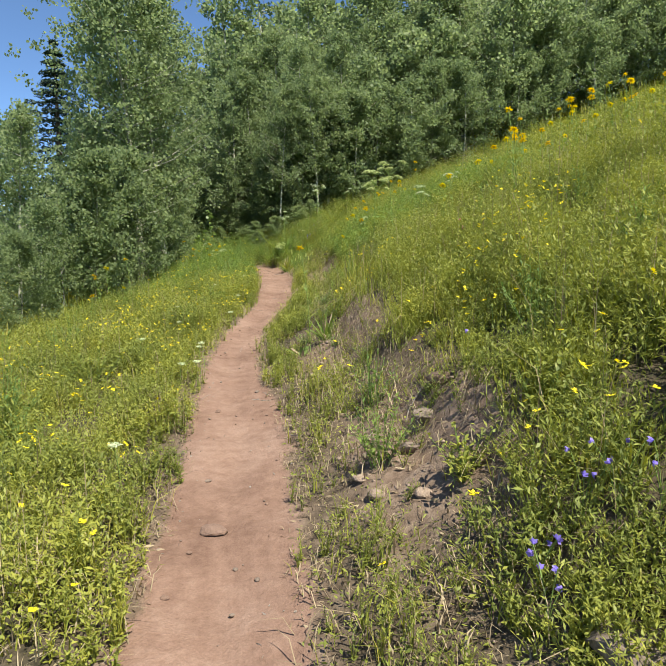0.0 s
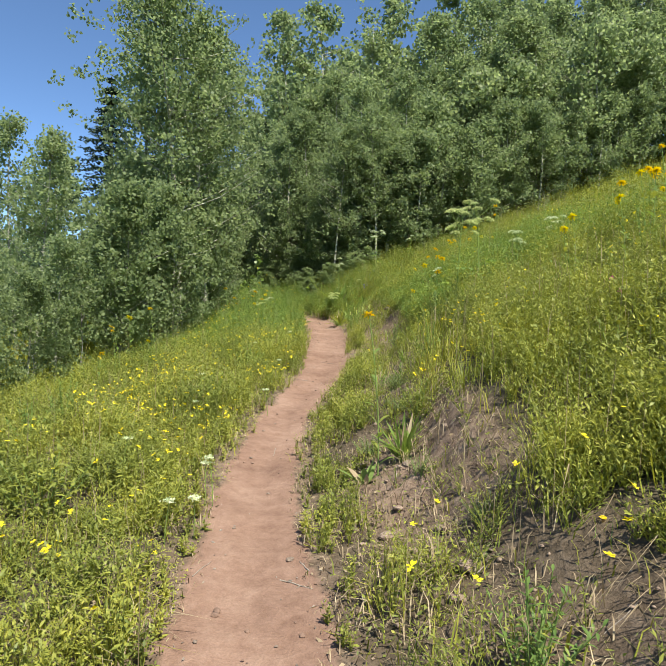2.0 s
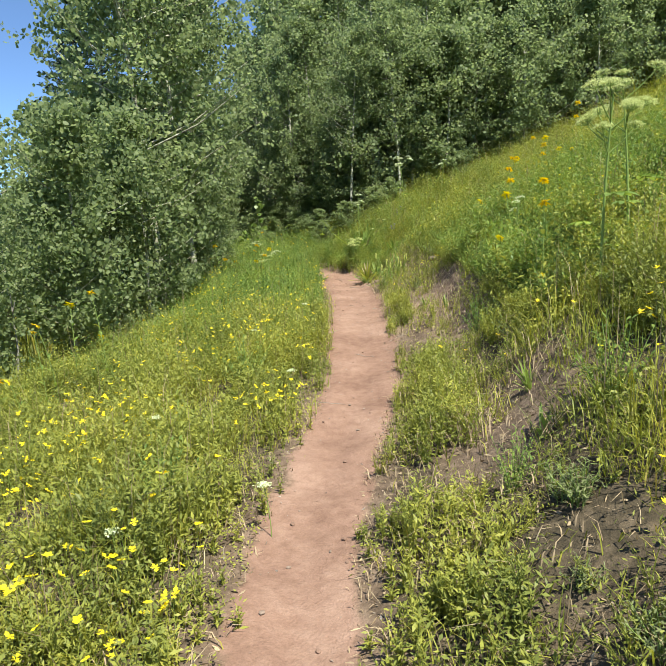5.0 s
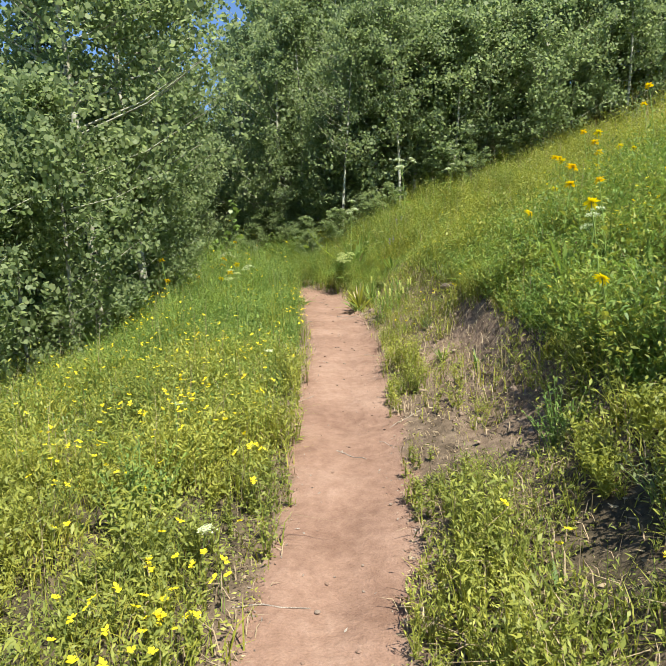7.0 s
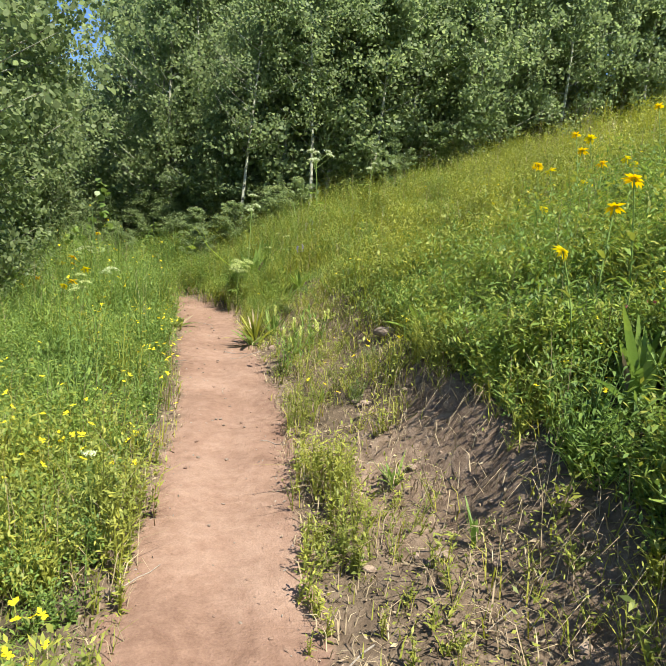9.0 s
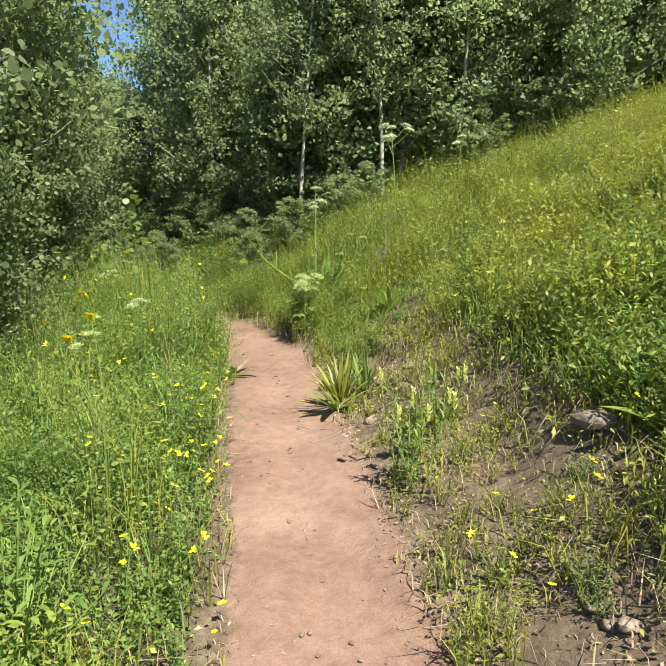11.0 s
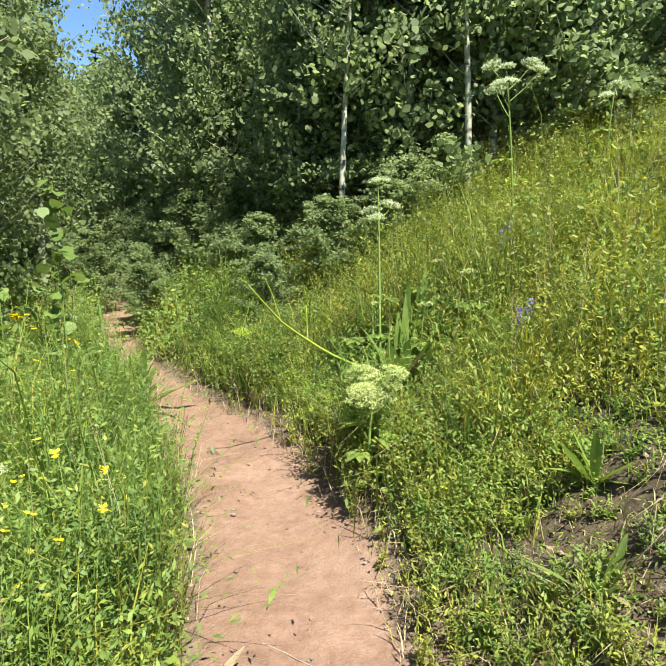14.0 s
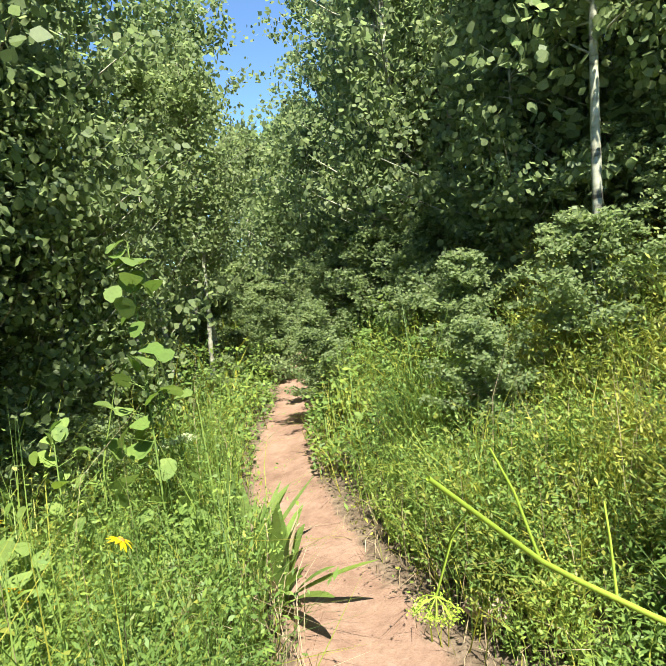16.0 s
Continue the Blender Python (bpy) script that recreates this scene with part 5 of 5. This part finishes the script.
def fallen_stalk(x, y):
    """A snapped flower stalk that leans out over the path's rim, its umbel hanging down."""
    t = empty("broken_parsnip_stalk", (x, y, gz(x, y) - 0.02))
    main = [(0, 0, 0), (-0.14, -0.02, 0.20), (-0.42, -0.10, 0.35), (-0.68, -0.27, 0.57), (-0.87, -0.52, 0.87)]
    q = np.linspace(0, 1, 14)
    pts = np.stack([np.interp(q, np.linspace(0, 1, 5), [p[k] for p in main]) for k in range(3)], -1)
    part("stem", tube(pts, np.linspace(0.011, 0.0055, 14), 7), LIME, t, "bent yellow-green stalk", True)
    for b, e in [(8, (-0.55, -0.10, 0.66)), (10, (-0.78, -0.30, 0.86)), (4, (-0.14, 0.16, 0.36)), (12, (-0.90, -0.45, 0.58))]:
        part("side_stem", tube([pts[b], (pts[b] + np.array(e)) / 2 + [0, 0, 0.03], np.array(e)], [0.004, 0.0035, 0.0025], 6), LIME, t, smooth=True)
    r = np.random.default_rng(3)
    rod, flo = umbel_chunks(r, Vector((-0.90, -0.45, 0.58)), 0.06, (-0.15, -0.1, -1))
    u = tagged(part("umbel", flo, LIME, t, "hanging yellow-green umbel gone over"), kind="stuff")
    part("umbel_stalk", rod, LIME, u)
    return tagged(t, "snapped yellow-green flower stalk leaning over the path", "plant")


fallen_stalk(-1.5, 20.05)


def sapling(x, y, h, seed, size, label):
    """A thin young aspen with large round leaves."""
    r = np.random.default_rng(seed)
    t = empty("aspen_sapling", (x, y, gz(x, y) - 0.02))
    st = bent(h, 0.05, 2.0, 9)
    part("trunk", tube(st, np.linspace(0.007, 0.003, 9), 7), STEM, t, "thin green stem", True)
    for k in range(46):
        f = r.uniform(0.15, 1.0)
        a = r.uniform(0, 6.28)
        b = np.array([np.interp(f * h, st[:, 2], st[:, 0]), np.interp(f * h, st[:, 2], st[:, 1]), f * h])
        e = b + np.array([math.cos(a), math.sin(a), 0.45]) * r.uniform(0.05, 0.34) * (1.25 - f)
        sz = size * r.uniform(0.7, 1.2)
        n = 9
        q = np.linspace(0, 6.2832, n, False)
        ring = np.stack([np.cos(q) * sz * 0.5 * (1 + 0.12 * np.cos(q)), np.sin(q) * sz * 0.48, 0.1 * sz * np.cos(2 * q)], -1)
        m = Matrix.Translation(e) @ Euler((r.uniform(0.2, 1.3), r.uniform(-0.4, 0.4), r.uniform(0, 6.28))).to_matrix().to_4x4()
        leafc = turned((ring, [np.arange(n)[None, :]]), m)
        lf = part("leaf", leafc, BROADLEAF if k % 3 else LUSH, t)
        part("leaf_stalk", tube([b, e], [0.002, 0.0012], 4), STEM, lf)
    return tagged(t, label, "sapling")


sapling(-4.13, 20.85, 1.95, 1, 0.125, "aspen sapling with big round leaves beside the path")
sapling(-4.45, 20.5, 1.2, 2, 0.085, "small aspen sapling in the herbs")
sapling(-4.3, 20.0, 1.1, 3, 0.085, "small aspen sapling in the herbs")


def nodding(x, y, n, h, seed, material, label, name, size=0.016):
    """A loose tuft of thin stalks with small bell or cluster flowers."""
    r = np.random.default_rng(seed)
    t = empty(name, (x, y, gz(x, y) - 0.01))
    for k in range(n):
        st = bent(h * r.uniform(0.7, 1.1), r.uniform(0.1, 0.5), r.uniform(0, 6.28))
        s_ = part("stem", tube(st, 0.0018, 4), STEM, t)
        bell = []
        for p in range(5):
            lf = strap_leaf(size, size * 0.6, 0.9, p * 1.2566, 0.2, 0.1, 4)
            bell.append((lf[0], lf[1]))
        m = Matrix.Translation(st[-1]) @ Euler((r.uniform(0.6, 2.4), 0, r.uniform(0, 6.28))).to_matrix().to_4x4()
        part("blossom", turned(join_arrays(bell), m), material, t)
    return tagged(t, label, "flower")


for k, (x, y) in enumerate([(0.79, 1.85), (0.86, 1.78), (0.62, 1.75), (0.6, 1.6), (0.95, 1.7)]):
    nodding(x, y, 4, 0.2, 40 + k, VIOLET, "violet-blue harebells on thin stalks in dry grass", "harebell", 0.02)
nodding(0.85, 3.6, 1, 0.18, 50, VIOLET, "single violet harebell on a thin stalk", "harebell", 0.028)
nodding(1.32, 6.35, 2, 0.3, 51, PINK, "bright pink flower on the hillside", "pink_flower", 0.03)
nodding(0.78, 12.85, 3, 0.25, 52, PINK, "magenta flowers low on the bank", "pink_flower", 0.02)


def lupine(x, y, h, seed):
    r = np.random.default_rng(seed)
    t = empty("lupine", (x, y, gz(x, y) - 0.01))
    part("stem", tube(bent(h, 0.05, 1.0), 0.003, 5), STEM, t)
    n = 90
    f = r.uniform(0.68, 1.0, n)
    c = np.stack([r.normal(0, 0.011, n), r.normal(0, 0.011, n), f * h], -1)
    part("flower_spike", leaves(c, 0.016, 0.012, r, 0.5), VIOLET, t, "violet-blue flower spike")
    for k in range(6):
        part("leaf", (strap_leaf(0.09, 0.02, 0.5, k * 1.05)[0] + [0, 0, 0.4 * h], strap_leaf(0.09, 0.02, 0.5, k * 1.05)[1]), LUSH, t)
    return tagged(t, "violet-blue lupine spike in the meadow", "flower", "lupines")


for k, (x, y, h) in enumerate([(-0.66, 20.7, 0.5), (-0.55, 20.9, 0.45), (-0.8, 19.5, 0.42), (-0.72, 19.6, 0.38)]):
    lupine(x, y, h, 60 + k)


def yarrow(x, y, h, seed):
    r = np.random.default_rng(seed)
    t = empty("yarrow", (x, y, gz(x, y) - 0.01))
    part("stem", tube(bent(h, 0.1, seed), 0.0025, 5), STEM, t)
    top = bent(h, 0.1, seed)[-1]
    c = top + r.normal(0, 1, (150, 3)) * [0.015, 0.015, 0.004]
    part("flower_head", leaves(c, 0.011, 0.009, r, 0.3), WHITE, t, "flat white flower head")
    return tagged(t, "white yarrow among the meadow grass", "flower", "white yarrows")


for k, (x, y) in enumerate([(-1.31, 5.15), (-1.23, 5.6), (-1.19, 5.62), (-1.11, 3.1), (-1.17, 5.2), (-1.57, 9.96), (-1.95, 6.1), (-2.2, 11.5), (-1.9, 7.6), (-1.3, 7.9), (-2.3, 9.1), (-1.9, 13.0)]):
    yarrow(x, y, 0.24 + 0.03 * (k % 4), 70 + k)


# ---- stones, sticks and fallen wood ----
def stone(x, y, size, seed, material, label, flat=0.55, sink=0.3, name="stone"):
    bm = bmesh.new()
    bmesh.ops.create_icosphere(bm, subdivisions=2, radius=0.5)
    r = np.random.default_rng(seed)
    k = r.uniform(0, 50)
    for v in bm.verts:
        f = 1 + 0.38 * noise.noise(v.co * 1.6 + Vector((k, k, 0))) + 0.14 * noise.noise(v.co * 4.5 + Vector((0, k, k)))
        v.co = Vector((v.co.x * f * 1.25, v.co.y * f, v.co.z * f * flat)) * size
    me = bpy.data.meshes.new(name)
    bm.to_mesh(me)
    bm.free()
    me.materials.append(material)
    ob = new(name, me)
    ob.matrix_basis = pose(x, y, gz(x, y) + size * flat * (0.5 - sink), 0, 0, r.uniform(0, 360))
    return tagged(ob, label, "stone")


stone(-0.57, 2.76, 0.11, 1, RED_STONE, "flat reddish stone bedded in the path", 0.35)
stone(0.80, 1.40, 0.27, 2, STONE, "large grey rock half sunk in the bank", 0.5, 0.95)
stone(-0.68, 16.98, 0.10, 3, STONE, "pale stone on the bare bank")
stone(0.52, 3.30, 0.13, 4, STONE, "grey-brown stone in the scar of the bank")
stone(0.40, 3.1, 0.10, 5, STONE, "grey-brown stone in the scar of the bank")
stone(0.62, 3.5, 0.14, 6, RED_STONE, "reddish stone in the scar of the bank")
stone(-0.12, 14.9, 0.16, 7, STONE, "dark stone at the top of the bank")
stone(-2.52, 20.86, 0.16, 8, BOULDER, "pale reddish boulder at the path's bend", 0.85, 0.2)
stone(-2.78, 21.2, 0.13, 9, STONE, "pale stone at the path's rim", 0.6)
cl = np.random.default_rng(12)
for k in range(46):
    y = float(cl.choice([cl.uniform(4.2, 6.0), cl.uniform(2.4, 3.6), cl.uniform(12.0, 14.0), cl.uniform(16.2, 17.8)]))
    x = float(np.interp(y, _s, _cx)) + cl.uniform(0.45, 1.05)
    tagged(stone(x, y, cl.uniform(0.03, 0.085), 600 + k, CLOD, "broken clod of dry reddish earth on the bank", 0.6, 0.25, "clod"), category="clod", group="clods on the bare bank")
pebs = [(-0.64, 5.06), (-0.88, 4.6), (-0.7, 3.31), (-0.34, 3.03), (-0.31, 2.36), (-0.65, 2.23), (-0.38, 2.15), (-0.88, 4.57), (-0.8, 10.65), (-1.06, 9.99), (-1.83, 17.73), (-1.67, 17.12), (-2.39, 19.08)]
pebs += [(float(np.interp(y, _s, _cx)) + rng.normal(0, 0.15), y) for y in rng.uniform(1.8, 21, 150)]
for k, (x, y) in enumerate(pebs):
    big = rng.uniform(0.018, 0.036) if k < 13 else rng.uniform(0.008, 0.024)
    tagged(stone(x, y, big, 100 + k, RED_STONE if k % 2 else STONE, "small stone lying on the dusty path", 0.6, 0.15, "pebble"), group="pebbles on the path")


def stick(x, y, length, turn, seed, rad=0.004, material=None, label="dry twig lying on the ground"):
    r = np.random.default_rng(seed)
    n = 6
    q = np.linspace(-0.5, 0.5, n)
    px = x + math.cos(turn) * q * length + r.normal(0, 0.02 * length, n)
    py = y + math.sin(turn) * q * length + r.normal(0, 0.02 * length, n)
    pz = ground(px, py) + rad * 0.6
    ob = part("twig", tube(np.stack([px, py, pz], -1), np.linspace(rad, rad * 0.5, n), 6), material or TWIG, smooth=True)
    return tagged(ob, label, "twig", "dry twigs")


for k in range(46):
    y = rng.uniform(2, 19.5)
    x = float(np.interp(y, _s, _cx)) + (rng.uniform(0.2, 1.1) if k % 3 else rng.uniform(-0.45, 0.3))
    stick(x, y, rng.uniform(0.06, 0.3), rng.uniform(0, 6.28), 300 + k, rng.uniform(0.002, 0.005))


def dead_branch(name, pts, rad, material, label):
    p = np.array(pts, float)
    q = np.linspace(0, 1, 12)
    c = np.stack([np.interp(q, np.linspace(0, 1, len(p)), p[:, k]) for k in range(3)], -1)
    out = [tube(c, np.linspace(rad, rad * 0.4, 12), 7)]
    r = np.random.default_rng(len(label))
    for k in (4, 7, 9):
        e = c[k] + r.normal(0, 1, 3) * [0.25, 0.25, 0.12] + [0, 0, 0.15]
        out.append(tube([c[k], (c[k] + e) / 2, e], [rad * 0.4, rad * 0.3, rad * 0.1], 5))
    return tagged(part(name, join_arrays(out), material, smooth=True), label, "branch")


dead_branch("fallen_branch", [(-0.9, 23.6, gz(-0.9, 23.6) + 1.0), (-0.5, 23.5, gz(-0.5, 23.5) + 0.45), (-0.15, 23.3, gz(-0.15, 23.3) + 0.02)], 0.03, GREYWOOD, "bleached dead branch leaning at the wood's edge")
dead_branch("fallen_branch", [(1.5, 24.6, gz(1.5, 24.6) + 0.5), (2.4, 24.8, gz(2.4, 24.8) + 0.35), (3.5, 24.4, gz(3.5, 24.4) + 0.05)], 0.04, GREYWOOD, "bleached fallen branch lying before the trees")
dead_branch("fallen_branch", [(-5.5, 12.4, gz(-5.5, 12.4)), (-5.46, 12.45, gz(-5.5, 12.4) + 0.6), (-5.52, 12.5, gz(-5.5, 12.4) + 1.3)], 0.018, GREYWOOD, "pale dead stem in the thicket")
